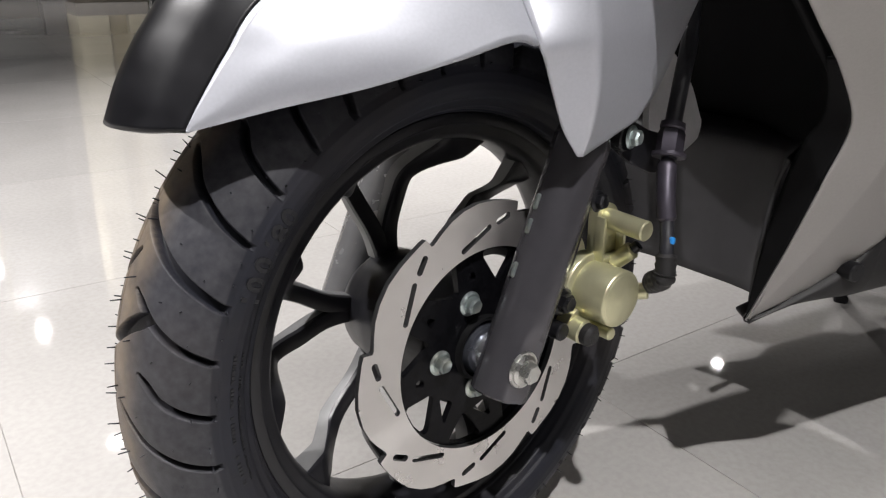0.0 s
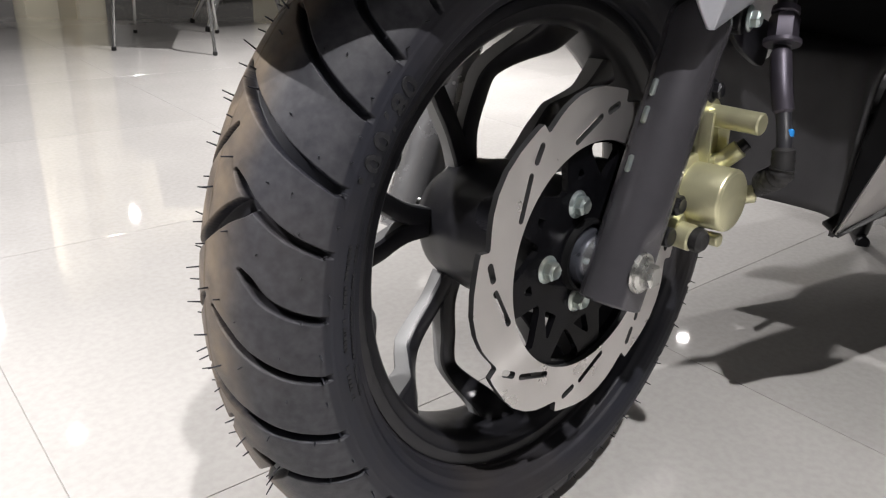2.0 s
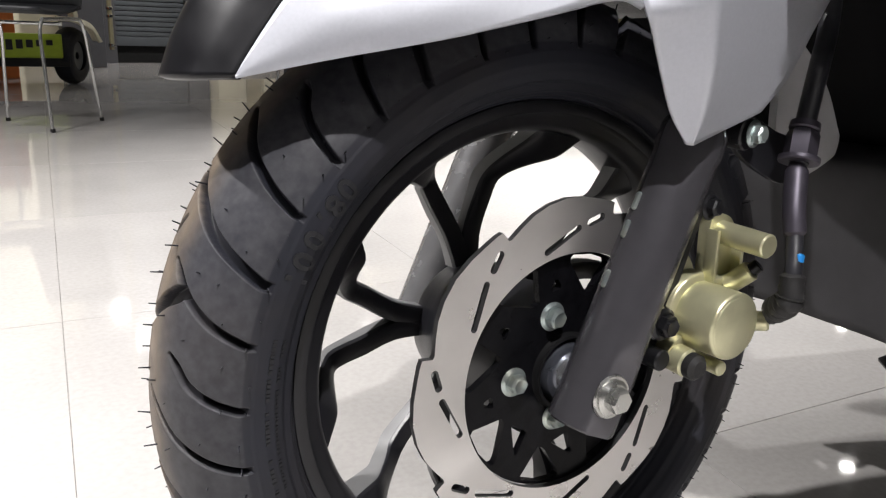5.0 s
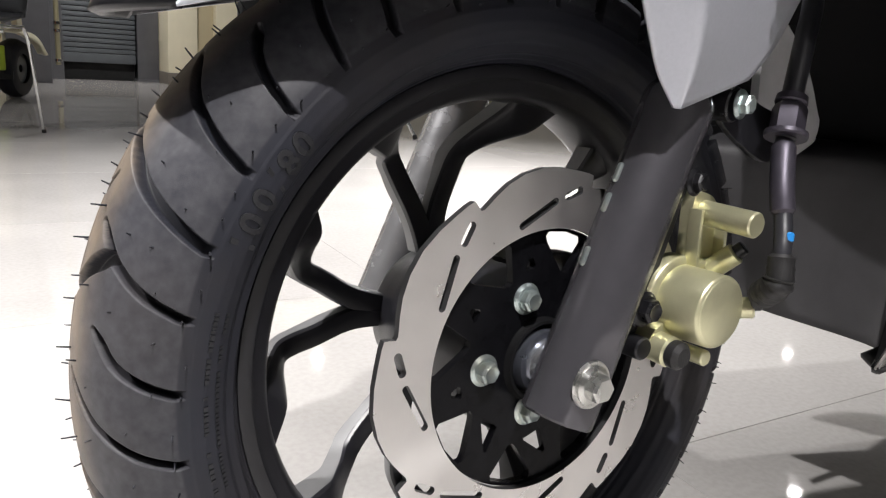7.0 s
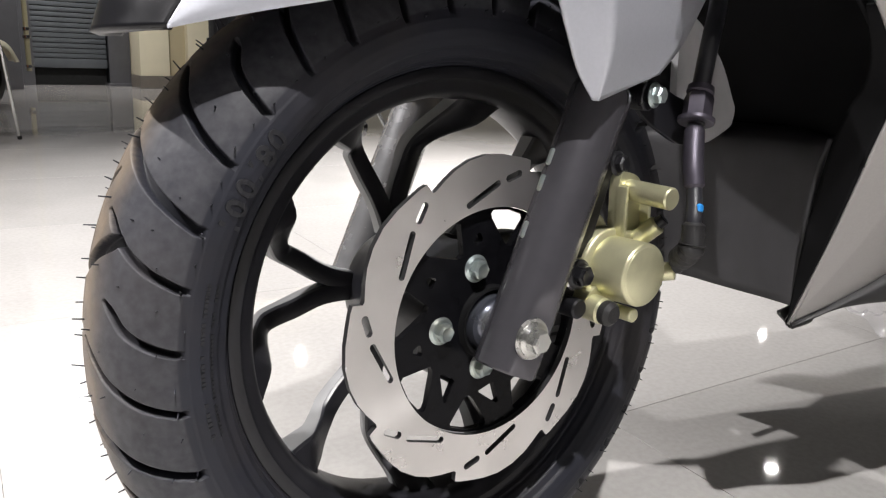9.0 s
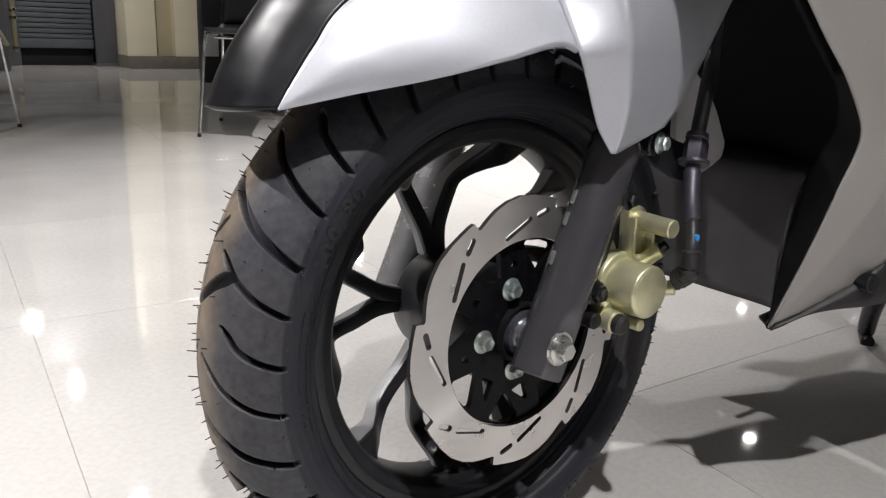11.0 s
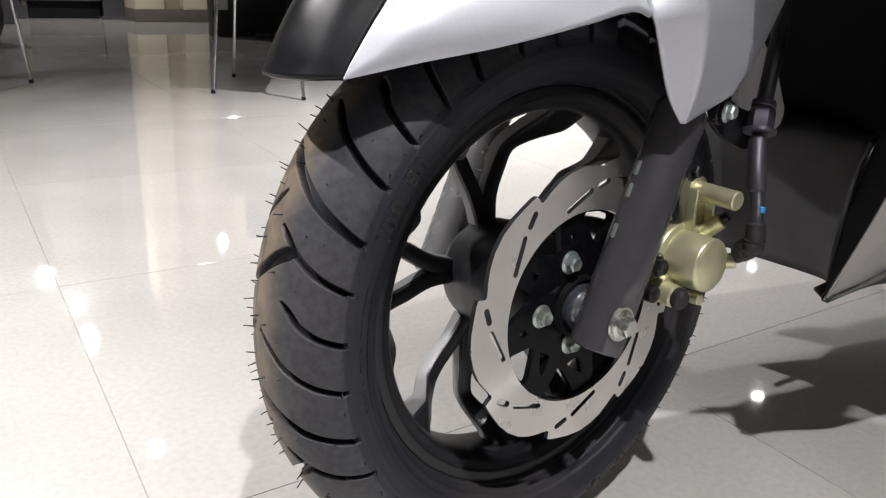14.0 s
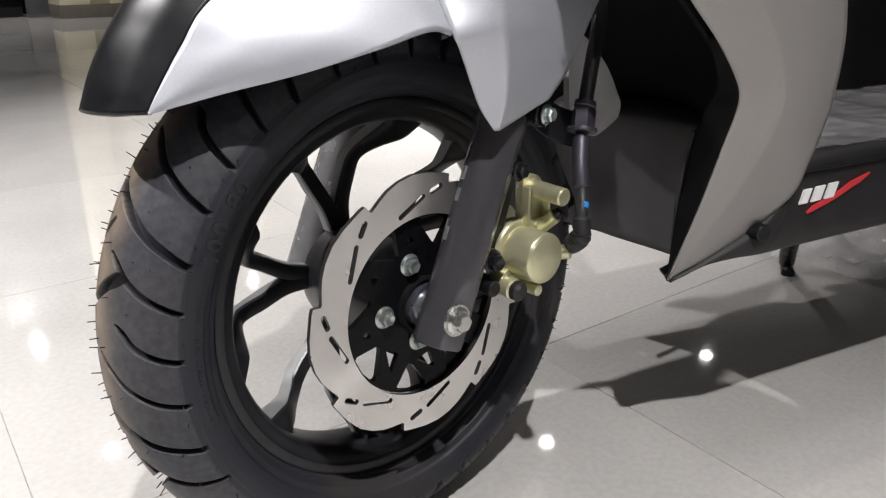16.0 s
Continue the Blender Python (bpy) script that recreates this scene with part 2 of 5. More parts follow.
def plate(outer, holes, lay, y0, y1, bm=None):
    """A plate with holes: loops of 2D points, laid by lay(u, v, y), from y0 to y1."""
    bm = bm or bmesh.new()
    walls, front = [], []
    for loop in [outer] + list(holes):
        f = [bm.verts.new(lay(u, v, y0)) for u, v in loop]
        b = [bm.verts.new(lay(u, v, y1)) for u, v in loop]
        front.append((f, b))
        for k in range(len(loop)):
            k2 = (k + 1) % len(loop)
            walls.append((f[k], f[k2], b[k2], b[k]))
    faces = []
    for which in (0, 1):
        edges = []
        for pair in front:
            vs = pair[which]
            for k in range(len(vs)):
                e = bm.edges.get((vs[k], vs[(k + 1) % len(vs)])) or bm.edges.new((vs[k], vs[(k + 1) % len(vs)]))
                edges.append(e)
        bmesh.ops.triangle_fill(bm, edges=edges, use_beauty=True, use_dissolve=False)
    for w in walls:
        bm.faces.new(w)
    return bm


def surface(rows, close=False):
    """A smooth sheet through rows of points."""
    bm = bmesh.new()
    vs = [[bm.verts.new(p) for p in row] for row in rows]
    for a, b in zip(vs, vs[1:]):
        for k in range(len(a) - (0 if close else 1)):
            bm.faces.new((a[k], a[(k + 1) % len(a)], b[(k + 1) % len(a)], b[k]))
    return bm


def sheet(name, curves, mat, parent, label="", thick=0.003, across=8, step=8, offset=-1.0):
    """A shell lofted through control curves (each a row of points)."""
    rows = [spline([Vector(p) for p in c], step) for c in curves]
    cols = [spline([r[k] for r in rows], across) for k in range(len(rows[0]))]
    bm = surface(cols)
    ob = part(name, bm, mat, parent, label, angle=50)
    mod = ob.modifiers.new("shell", "SOLIDIFY")
    mod.thickness, mod.offset = thick, offset
    return ob


def thing(name, label, category, m=None, group="", kind=""):
    ob = new(name)
    ob.empty_display_size = 0.05
    if m is not None:
        ob.matrix_world = m
    return tagged(ob, label, category, group, kind)


def box(name, a, b, mat, parent=None, label="", bevel=0.004, smooth=True):
    bm = bmesh.new()
    bmesh.ops.create_cube(bm, size=1)
    a, b = Vector(a), Vector(b)
    for v in bm.verts:
        v.co = Vector([(a[i] + b[i]) / 2 + v.co[i] * (b[i] - a[i]) for i in range(3)])
    if bevel:
        bmesh.ops.bevel(bm, geom=bm.edges[:], offset=bevel, segments=2, affect="EDGES", profile=0.6)
    return part(name, bm, mat, parent, label, smooth, 35)


def polar(r, deg, y=0.0):
    return Vector((r * math.cos(radians(deg)), y, r * math.sin(radians(deg))))


# ---------------------------------------------------------------- the scooter
HUB = Matrix.Translation((0, 0, 0.2352)) @ pose(0, 0, 0, -3.03, 0, 0)
scooter = thing("scooter", "silver and black scooter parked on the tiled showroom floor", "scooter", HUB)
YC, RT, RHO = 0.0653, 0.2315, 0.051


# tyre: a turned section with the tread grooves pressed into it
def tyre_section():
    arc = [(d, RT - RHO + math.sqrt(RHO ** 2 - d ** 2)) for d in np.linspace(-0.0475, 0.0475, 201)]
    wall = [(-0.0490, 0.1945), (-0.0497, 0.1905), (-0.0497, 0.186), (-0.0485, 0.181), (-0.0462, 0.1765), (-0.0425, 0.1722), (-0.0385, 0.1690), (-0.0345, 0.1668), (-0.0322, 0.1662), (-0.0312, 0.1650), (-0.0285, 0.1640), (-0.0268, 0.1615)]
    left = []
    for (d0, r0), (d1, r1) in zip(wall, wall[1:]):
        left += [(d0 + (d1 - d0) * k / 5, r0 + (r1 - r0) * k / 5) for k in range(5)]
    left = (left + wall[-1:])[::-1]
    right = [(-d, r) for d, r in wall]
    return left, arc, right


GROOVES = {
    "a": [(136.2, -1.0), (139.0, -12.0), (141.8, -23.4), (144.6, -38.2), (146.4, -48.0)],
    "b": [(145.2, 19.5), (147.0, 8.0), (149.5, -5.0), (153.4, -26.0), (155.8, -40.2), (157.8, -49.0)],
    "c": [(158.4, -8.0), (160.3, -16.0), (162.5, -25.2), (164.9, -37.7), (166.7, -47.8)],
    "d": [(170.2, -19.5), (171.8, -25.5), (173.7, -31.5), (175.5, -41.0), (176.9, -49.2)],
}


def groove_depth(theta, dy):
    """Depth of the tread pattern (m) over arrays of angle (degrees) and offset (m)."""
    depth = np.zeros_like(theta)
    arc = np.arcsin(np.clip(dy / RHO, -1, 1)) * RHO
    for key, pts in GROOVES.items():
        line = [Vector((t, math.asin(max(-1, min(1, s / 51.0))) * RHO, 0)) for t, s in pts]
        line = spline(line, 7)
        for side, shift in ((1, 0.0), (-1, 16.8)):
            n = len(line) - 1
            for k in range(n):
                t0, s0 = line[k].x + shift, line[k].y * side
                t1, s1 = line[k + 1].x + shift, line[k + 1].y * side
                u = (k + 0.5) / n
                fat = 0.0027 if key == "b" else 0.0022
                half = fat * min(1.0, (0.8 if key == "b" else 0.4) + 3.2 * u, 0.75 + 6.0 * (1 - u)) * ((1.75 - 0.85 * u) if key == "b" else (1.25 - 0.35 * u))
                mid = 0.5 * (s0 + s1)
                rr = RT - RHO + math.sqrt(max(0, RHO ** 2 - (math.sin(mid / RHO) * RHO) ** 2))
                for rep in range(9):
                    a0 = (t0 + 40 * rep)
                    d = (theta - a0 + 180) % 360 - 180
                    near = np.abs(d) < 6
                    if not near.any():
                        continue
                    cols = np.where(near.any(axis=1))[0]
                    x = np.radians(d[cols]) * rr
                    y = arc[cols] - s0
                    ex, ey = radians(t1 - t0) * rr, s1 - s0
                    q = np.clip((x * ex + y * ey) / (ex * ex + ey * ey), 0, 1)
                    dist = np.hypot(x - q * ex, y - q * ey)
                    g = np.clip((half + 0.0005 - dist) / 0.0011, 0, 1)
                    depth[cols] = np.maximum(depth[cols], g * g * (3 - 2 * g) * 0.0070)
    return depth


def build_tyre():
    left, arc, right = tyre_section()
    prof = np.array(left + arc + right)
    th = np.concatenate([np.linspace(85, 265, 1900, endpoint=False), np.linspace(265, 445, 520, endpoint=False)]) % 360
    nseg = len(th)
    T, D = np.meshgrid(th, prof[:, 0], indexing="ij")
    _, Rr = np.meshgrid(th, prof[:, 1], indexing="ij")
    dep = np.zeros_like(T)
    i0, i1 = len(left), len(left) + len(arc)
    dep[:, i0:i1] = groove_depth(T[:, i0:i1], D[:, i0:i1])
    # mould parting ridge beside the crown, shallow wear wave
    dep -= 0.0004 * np.exp(-((D - 0.0085) / 0.0006) ** 2) * (Rr > 0.21)
    # step between the tread blocks and the plain wall band
    lug = np.clip((Rr - 0.1974) / 0.0010, 0, 1)
    dep -= 0.0007 * lug * lug * (3 - 2 * lug)
    # rings round the wall
    for rr, hh in ((0.1706, 0.0013), (0.1740, -0.0006), (0.1925, 0.0004)):
        dep -= hh * np.exp(-((Rr - rr) / 0.0010) ** 2) * (np.abs(D) > 0.035)
    nr = np.gradient(prof[:, 1])
    nd = np.gradient(prof[:, 0])
    ln = np.hypot(nr, nd)
    out_r, out_d = nd / ln, -nr / ln
    Rr = Rr - dep * out_r[None]
    D = D - dep * out_d[None]
    X = Rr * np.cos(np.radians(T))
    Z = Rr * np.sin(np.radians(T))
    V = np.stack([X, D + YC, Z], -1).reshape(-1, 3)
    m = prof.shape[0]
    i = np.arange(nseg)[:, None] * m + np.arange(m - 1)[None]
    j = ((np.arange(nseg)[:, None] + 1) % nseg) * m + np.arange(m - 1)[None]
    F = np.stack([i, i + 1, j + 1, j], -1).reshape(-1, 4)
    me = bpy.data.meshes.new("tyre")
    me.from_pydata(V.tolist(), [], F.tolist())
    me.update()
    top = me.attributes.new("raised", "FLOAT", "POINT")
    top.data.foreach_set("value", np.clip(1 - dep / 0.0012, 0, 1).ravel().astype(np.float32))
    return link_mesh("tyre", me, RUBBER, scooter, "black rubber tyre with curved tread grooves", True, 0)


tyre = build_tyre()


def tread_point(theta, s):
    """A place on the tread and the way out of it; s in millimetres from the crown."""
    d = s / 1000
    c = math.sqrt(max(1e-9, RHO ** 2 - d ** 2))
    p = polar(RT - RHO + c, theta, YC + d)
    n = polar(c / RHO, theta, d / RHO)
    return p, n.normalized()


def nibs():
    rng = random.Random(5)
    bm = bmesh.new()
    for s0, gap, spread in ((22, 5.6, 5), (8, 7.3, 4), (-5, 9.7, 5), (-22, 8.9, 6), (-40, 6.7, 4), (32, 5.2, 4), (-48, 5.1, 1.0)):
        t = rng.random() * gap
        while t < 360:
            s = s0 + rng.uniform(-spread, spread)
            p, n = tread_point(t, s)
            side = polar(1, t + 90)
            bend = (n + side * rng.uniform(-0.35, 0.35) + Vector((0, rng.uniform(-0.5, 0.3), 0))).normalized()
            n_ = rng.uniform(0.004, 0.0085) if s > -10 else rng.uniform(0.0030, 0.0060) if s < -45 else rng.uniform(0.0015, 0.004)
            rod(p - n * 0.001, p + bend * n_, 0.00058, 0.0001, 5, bm, 0.00036)
            t += gap * rng.uniform(0.7, 1.3)
    ob = part("nib_fringe", bm, RUBBER, tyre, "thin rubber moulding hairs", angle=0)
    ob["kind"] = "stuff"


nibs()


def wall_lay(r, theta, lift):
    """A place on the near tyre wall at that radius."""
    left, arc, right = tyre_section()
    prof = sorted((rr, d) for d, rr in left)
    d = float(np.interp(r, [p[0] for p in prof], [p[1] for p in prof]))
    return polar(r, theta, YC + d - lift)


def wall_letter(ch, theta, r, height):
    cu = bpy.data.curves.new("letter", "FONT")
    cu.body, cu.size, cu.align_x, cu.align_y = ch, height * 1.42, "CENTER", "CENTER"
    cu.extrude, cu.bevel_depth, cu.offset = 0.0004, 0.00015, 0.0003
    tmp = new("letter", cu)
    me = bpy.data.meshes.new_from_object(tmp.evaluated_get(bpy.context.evaluated_depsgraph_get()))
    bpy.data.objects.remove(tmp)
    bpy.data.curves.remove(cu)
    for v in me.vertices:
        x, y, z = v.co
        v.co = wall_lay(r + y, theta - math.degrees(x / r), z + 0.0003)
    link_mesh("tyre_letter", me, LETTER, tyre, "", False, 0)


for ch, th in zip("100/80", (155.0, 151.9, 148.2, 145.0, 141.9, 138.6)):
    wall_letter(ch, th, 0.1836, 0.0125)


def wall_bars():
    """Small raised lines of moulded marking too fine to read."""
    rng = random.Random(3)
    bm = bmesh.new()
    for r0, h in ((0.1855, 0.0022), (0.1800, 0.0018)):
        t = 165.0
        while t < 192:
            w = rng.uniform(0.25, 0.75)
            if rng.random() < 0.85:
                c = [wall_lay(r0 + a * h, t + b * w, lift) for a, b, lift in ((-.5, 0, -.001), (.5, 0, -.001), (.5, 1, -.001), (-.5, 1, -.001), (-.5, 0, .0006), (.5, 0, .0006), (.5, 1, .0006), (-.5, 1, .0006))]
                vs = [bm.verts.new(p) for p in c]
                for f in ((4, 5, 6, 7), (0, 1, 5, 4), (1, 2, 6, 5), (2, 3, 7, 6), (3, 0, 4, 7)):
                    bm.faces.new([vs[k] for k in f])
            t += w + 0.22
    part("moulded_marking", bm, LETTER, tyre, "", False)


wall_bars()

# rim, hub and spokes
rim_half = [(-0.0285, 0.1560), (-0.0296, 0.1600), (-0.0292, 0.1632), (-0.0272, 0.1642), (-0.0250, 0.1625), (-0.0250, 0.152)]
rim_face = [(-0.0285, 0.1560), (-0.0262, 0.1535), (-0.0255, 0.1490), (-0.0228, 0.1460), (-0.0150, 0.1435), (0.0, 0.1425)]
prof = [(YC + d, r) for d, r in rim_face[::-1]]
ring = rim_half + [(d * -1, r) for d, r in rim_half[::-1]] + [(-d, r) for d, r in rim_face[1:-1]] + [(0.0, 0.1425)] + [(d, r) for d, r in rim_face[1:-1][::-1]] + [rim_half[0]]
Y_AXIS = Matrix(((1, 0, 0, 0), (0, 0, 1, 0), (0, 1, 0, 0), (0, 0, 0, 1)))
rim = part("wheel_rim", lathe([(YC + d, r) for d, r in ring], 160, Y_AXIS), BLACK_PAINT, scooter, "satin black cast alloy rim", angle=35)
hub_profile = [(0.008, 0.020), (0.008, 0.046), (0.010, 0.0475)] + [(0.012 + 0.0015 * k, 0.0476 + 0.00004 * k) for k in range(46)] + [(0.084, 0.0492), (0.090, 0.0480), (0.100, 0.0465), (0.110, 0.0455), (0.114, 0.0440), (0.122, 0.038), (0.128, 0.034), (0.128, 0.020), (0.008, 0.020)]


def build_hub():
    """The cast hub barrel with five oval hollows."""
    bm = lathe(hub_profile, 240, Y_AXIS)
    for v in bm.verts:
        r = math.hypot(v.co.x, v.co.z)
        if 0.046 < r < 0.0500 and 0.010 < v.co.y < 0.081:
            a = (math.degrees(math.atan2(v.co.z, v.co.x)) - 146 + 36) % 72 - 36
            d = math.hypot(a / 14.0, (v.co.y - 0.0440) / 0.0150)
            w = max(0.0, min(1.0, (1.08 - d) / 0.16))
            k = 1 - 0.50 * w * w * (3 - 2 * w)
            v.co.x, v.co.z = v.co.x * k, v.co.z * k
    part("wheel_hub", bm, BLACK_PAINT, rim, "", angle=35)


build_hub()


def beam(line, bm):
    """A deep bar in the wheel's plane with a rounded black face: (radius, degrees, width, front, back)."""
    pts = [polar(r, t) for r, t, *_ in line]
    rings = []
    for i, (r, t, w, f, b) in enumerate(line):
        a = (pts[min(i + 1, len(pts) - 1)] - pts[max(i - 1, 0)]).normalized()
        side = Vector((a.z, 0, -a.x))
        ring = []
        c = min(w * 0.3, 0.0038)
        e = 0.0014
        for u, v in ((-w / 2, f + c), (-w / 2 + c * 0.3, f + c * 0.3), (-w / 2 + c, f), (w / 2 - c, f), (w / 2 - c * 0.3, f + c * 0.3), (w / 2, f + c), (w / 2, b - e), (w / 2 - e, b), (-w / 2 + e, b), (-w / 2, b - e)):
            ring.append(bm.verts.new(pts[i] + side * u + Vector((0, v, 0))))
        rings.append(ring)
    for p, q in zip(rings, rings[1:]):
        n = len(p)
        for k in range(n):
            f = bm.faces.new((p[k], p[(k + 1) % n], q[(k + 1) % n], q[k]))
            # both flanks take the grey, face and back stay black
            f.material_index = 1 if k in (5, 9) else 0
    bm.faces.new(rings[0][::-1])
    bm.faces.new(rings[-1])


def fine(line, step=4):
    a = spline([Vector(p[:3]) for p in line], step)
    b = spline([Vector((p[3], p[4], 0)) for p in line], step)
    return [(u.x, u.y, u.z, v.x, v.y) for u, v in zip(a, b)]


# five pairs of arms, each pair joined at the hub; the arms step towards the near side before they meet the rim
ROOT = [(0.046, 3.4, 0.0165, 0.1010, 0.116), (0.0665, 6.2, 0.0146, 0.1015, 0.115), (0.0892, 10.4, 0.0142, 0.0990, 0.1135)]
ARMS = {-1: ROOT + [(0.1035, 12.0, 0.0140, 0.0955, 0.1125), (0.1105, 12.9, 0.0142, 0.0905, 0.1090), (0.1170, 14.5, 0.0152, 0.0830, 0.1030), (0.1235, 16.5, 0.0180, 0.0740, 0.0945),
                    (0.1300, 18.5, 0.0220, 0.0640, 0.0850), (0.1370, 20.5, 0.0270, 0.0560, 0.0780), (0.1475, 22.0, 0.0330, 0.0500, 0.0740)],
        1: ROOT + [(0.1035, 12.0, 0.0140, 0.0985, 0.1110), (0.1130, 13.0, 0.0140, 0.0965, 0.1090), (0.1185, 13.9, 0.0145, 0.0905, 0.1035), (0.1235, 15.2, 0.0158, 0.0820, 0.0960),
                   (0.1290, 17.0, 0.0185, 0.0710, 0.0860), (0.1350, 18.8, 0.0225, 0.0610, 0.0780), (0.1475, 21.0, 0.0300, 0.0520, 0.0700)]}
for k in range(5):
    bm = bmesh.new()
    mid = 26.7 + 72 * k
    for sg in (-1, 1):
        beam(fine([(r, mid + sg * off, w, f, b) for r, off, w, f, b in ARMS[sg]], 3), bm)
    spoke = part("spoke", bm, BLACK_PAINT, rim, "black cast spoke pair with grey flanks", angle=35)
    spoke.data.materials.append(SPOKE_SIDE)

# brake disc with its carrier
DY0, DY1 = -0.0035, 0.0005


def disc_edge():
    pts = []
    for k in range(8):
        base = 119.5 + 45 * k
        for f, r in ((0.0, 0.1062), (0.3, 0.1085), (2.5, 0.1089), (7, 0.1090), (13, 0.1098), (20, 0.1104), (27, 0.1092), (33, 0.1070), (38, 0.1042), (41.5, 0.1022), (43.5, 0.1014), (44.6, 0.1020)):
            pts.append((r * math.cos(radians(base + f)), r * math.sin(radians(base + f))))
    return pts


def slot(p, q, half):
    p, q = Vector(p), Vector(q)
    d = (q - p).normalized()
    n = Vector((-d.y, d.x))
    out = []
    for c, sgn in ((q, 1), (p, -1)):
        for a in np.linspace(-90, 90, 7):
            out.append(tuple(c + (d * sgn * math.cos(radians(a)) + n * sgn * math.sin(radians(a))) * half))
    return out


def xz(r, deg):
    return (r * math.cos(radians(deg)), r * math.sin(radians(deg)))


slots = []
for k in range(8):
    a = 45 * k
    slots.append(slot(xz(0.0985, 123.9 + a), xz(0.0945, 128.8 + a), 0.0024))
    slots.append(slot(xz(0.0915, 134.2 + a), xz(0.0822, 150.3 + a), 0.0021))
circle = [xz(0.0765, 360 * k / 96) for k in range(96)]
lay = lambda u, v, y: Vector((u, y, v))
disc = part("brake_disc", plate(disc_edge(), [circle] + slots, lay, DY0, DY1), DISC_STEEL, scooter, "ground steel petal brake disc with slots", angle=30)
disc.data.materials.append(DISC_EDGE)
for poly in disc.data.polygons:
    if abs(poly.normal.y) < 0.5:
        poly.material_index = 1

# carrier: outer ring, inner ring and struts in zigzag
holes = []
tri = lambda pts: [xz(r, t) for r, t in pts]
for k in range(8):
    m = 257.5 + 45 * k
    holes.append(tri([(0.0515, m - 7.5), (0.0512, m - 4), (0.0530, m - 0.5), (0.0680, m + 11.5), (0.0715, m + 12.5), (0.0740, m + 11), (0.0747, m), (0.0740, m - 11), (0.0715, m - 12.5), (0.0690, m - 12)]))
    q = (235 + 45 * k) % 360
    if k in (0, 1, 4):
        holes.append(tri([(0.0490, q - 17.5), (0.0478, q - 18), (0.0445, q - 6), (0.0450, q - 2), (0.0600, q + 0.5), (0.0605, q - 1.5)]))
    else:
        holes.append(tri([(0.0545, q - 3), (0.0540, q + 3), (0.0555, q + 4), (0.0610, q + 0.5), (0.0605, q - 2), (0.0560, q - 4)]))
outer = [xz(0.0762, 360 * k / 90) for k in range(90)]
inner = [xz(0.0200, 360 * k / 40) for k in range(40)]
part("disc_carrier", plate(outer, [inner] + holes, lay, 0.0010, 0.0060), CARRIER_BLACK, disc, "black painted carrier with cut-outs", angle=30)
bm = lathe([(0.0010, 0.0210), (-0.0030, 0.0215), (-0.0036, 0.0222), (-0.0030, 0.0236), (0.0002, 0.0246), (0.0008, 0.0252), (0.0015, 0.0210)], 48, Y_AXIS)
part("hub_seal", bm, DARKENED_BLACK, disc)
for k in range(5):
    p = polar(0.0302 if k == 2 else 0.0390, (107.5, 179.5, 258.5, 323.5, 395.5)[k], 0.0012)
    flange_bolt("disc_bolt", p, (0, -1, 0), 0.0063, ZINC, disc, "zinc hex flange bolt")
part("axle_spacer", lathe([(-0.0062, 0.010), (-0.0062, 0.0172), (-0.0056, 0.0182), (-0.001, 0.0188), (0.002, 0.0205)], 48, Y_AXIS), BLUED, disc, "blued steel spacer")
part("spacer_collar", lathe([(-0.0145, 0.009), (-0.0145, 0.0136), (-0.0138, 0.0144), (-0.0050, 0.0147)], 48, Y_AXIS), BRIGHT_STEEL, disc, "bright turned steel collar")
part("spacer_sleeve", lathe([(-0.031, 0.0128), (-0.0138, 0.0132), (-0.0138, 0.010)], 40, Y_AXIS), BLACK_BOLT, disc)

# fork legs, axle
FD = Vector((0.4435, 0, 1)).normalized()


def fork_at(z, y=-0.0265):
    return Vector((0.0065 + (z - 0.0126) * 0.4435, y, z))


def fork_leg(y, mat, label, flat):
    bm = bmesh.new()
    base = fork_at(-0.0235, y)
    m = along(base, base + FD)
    prof = [(0, 0), (0, 0.0185), (0.0015, 0.0202), (0.012, 0.0203), (0.06, 0.0198), (0.17, 0.0192), (0.176, 0.0200), (0.186, 0.0200), (0.19, 0.0190), (0.195, 0.0155), (0.52, 0.0155), (0.52, 0)]
    lathe(prof, 48, m, bm)
    bmesh.ops.subdivide_edges(bm, edges=[e for e in bm.edges if e.calc_length() > 0.03 and e.verts[0].co.z < 0.05], cuts=8)
    # flat lug round the axle
    for v in bm.verts:
        h = (v.co - base).dot(FD)
        w = max(0.0, min(1.0, (0.052 - h) / 0.006))
        if (flat < y and v.co.y < flat) or (flat > y and v.co.y > flat):
            v.co.y += (flat - v.co.y) * w
    return part("fork_leg", bm, mat, scooter, label, angle=32)


leg_near = fork_leg(-0.0265, FORK_GREY, "dark grey painted fork leg", -0.0430)
fork_leg(0.1720, FAR_FORK, "grey fork leg", 0.186)
# ribs down the front edge of the near leg, glints put into their bright colour
for z in (0.057, 0.0855, 0.1015):
    c = fork_at(z) + Vector((-0.0172, 0.0050, 0.0070))
    part("glint_rib", rod(c - FD * 0.0055, c + FD * 0.0055, 0.0022, 0.001, 12), ZINC, leg_near, "rib coloured bright for a glint")
AX = Vector((-0.0030, 0, 0.0010))
axle = part("axle", rod(AX + Vector((0, -0.043, 0)), AX + Vector((0, 0.18, 0)), 0.0075), CHROME, scooter)
part("axle_washer", lathe([(0, 0), (0, 0.0128), (0.0008, 0.0132), (0.0022, 0.0128), (0.0024, 0)], 40, along(AX + Vector((0, -0.043, 0)), AX + Vector((0, -1, 0)))), BRIGHT_ZINC, axle, "zinc washer with a yellow tint")
flange_bolt("axle_bolt", AX + Vector((0, -0.0452, 0)), (0, -1, 0), 0.0076, BRIGHT_ZINC, axle, "bright zinc axle bolt", dimple=False)

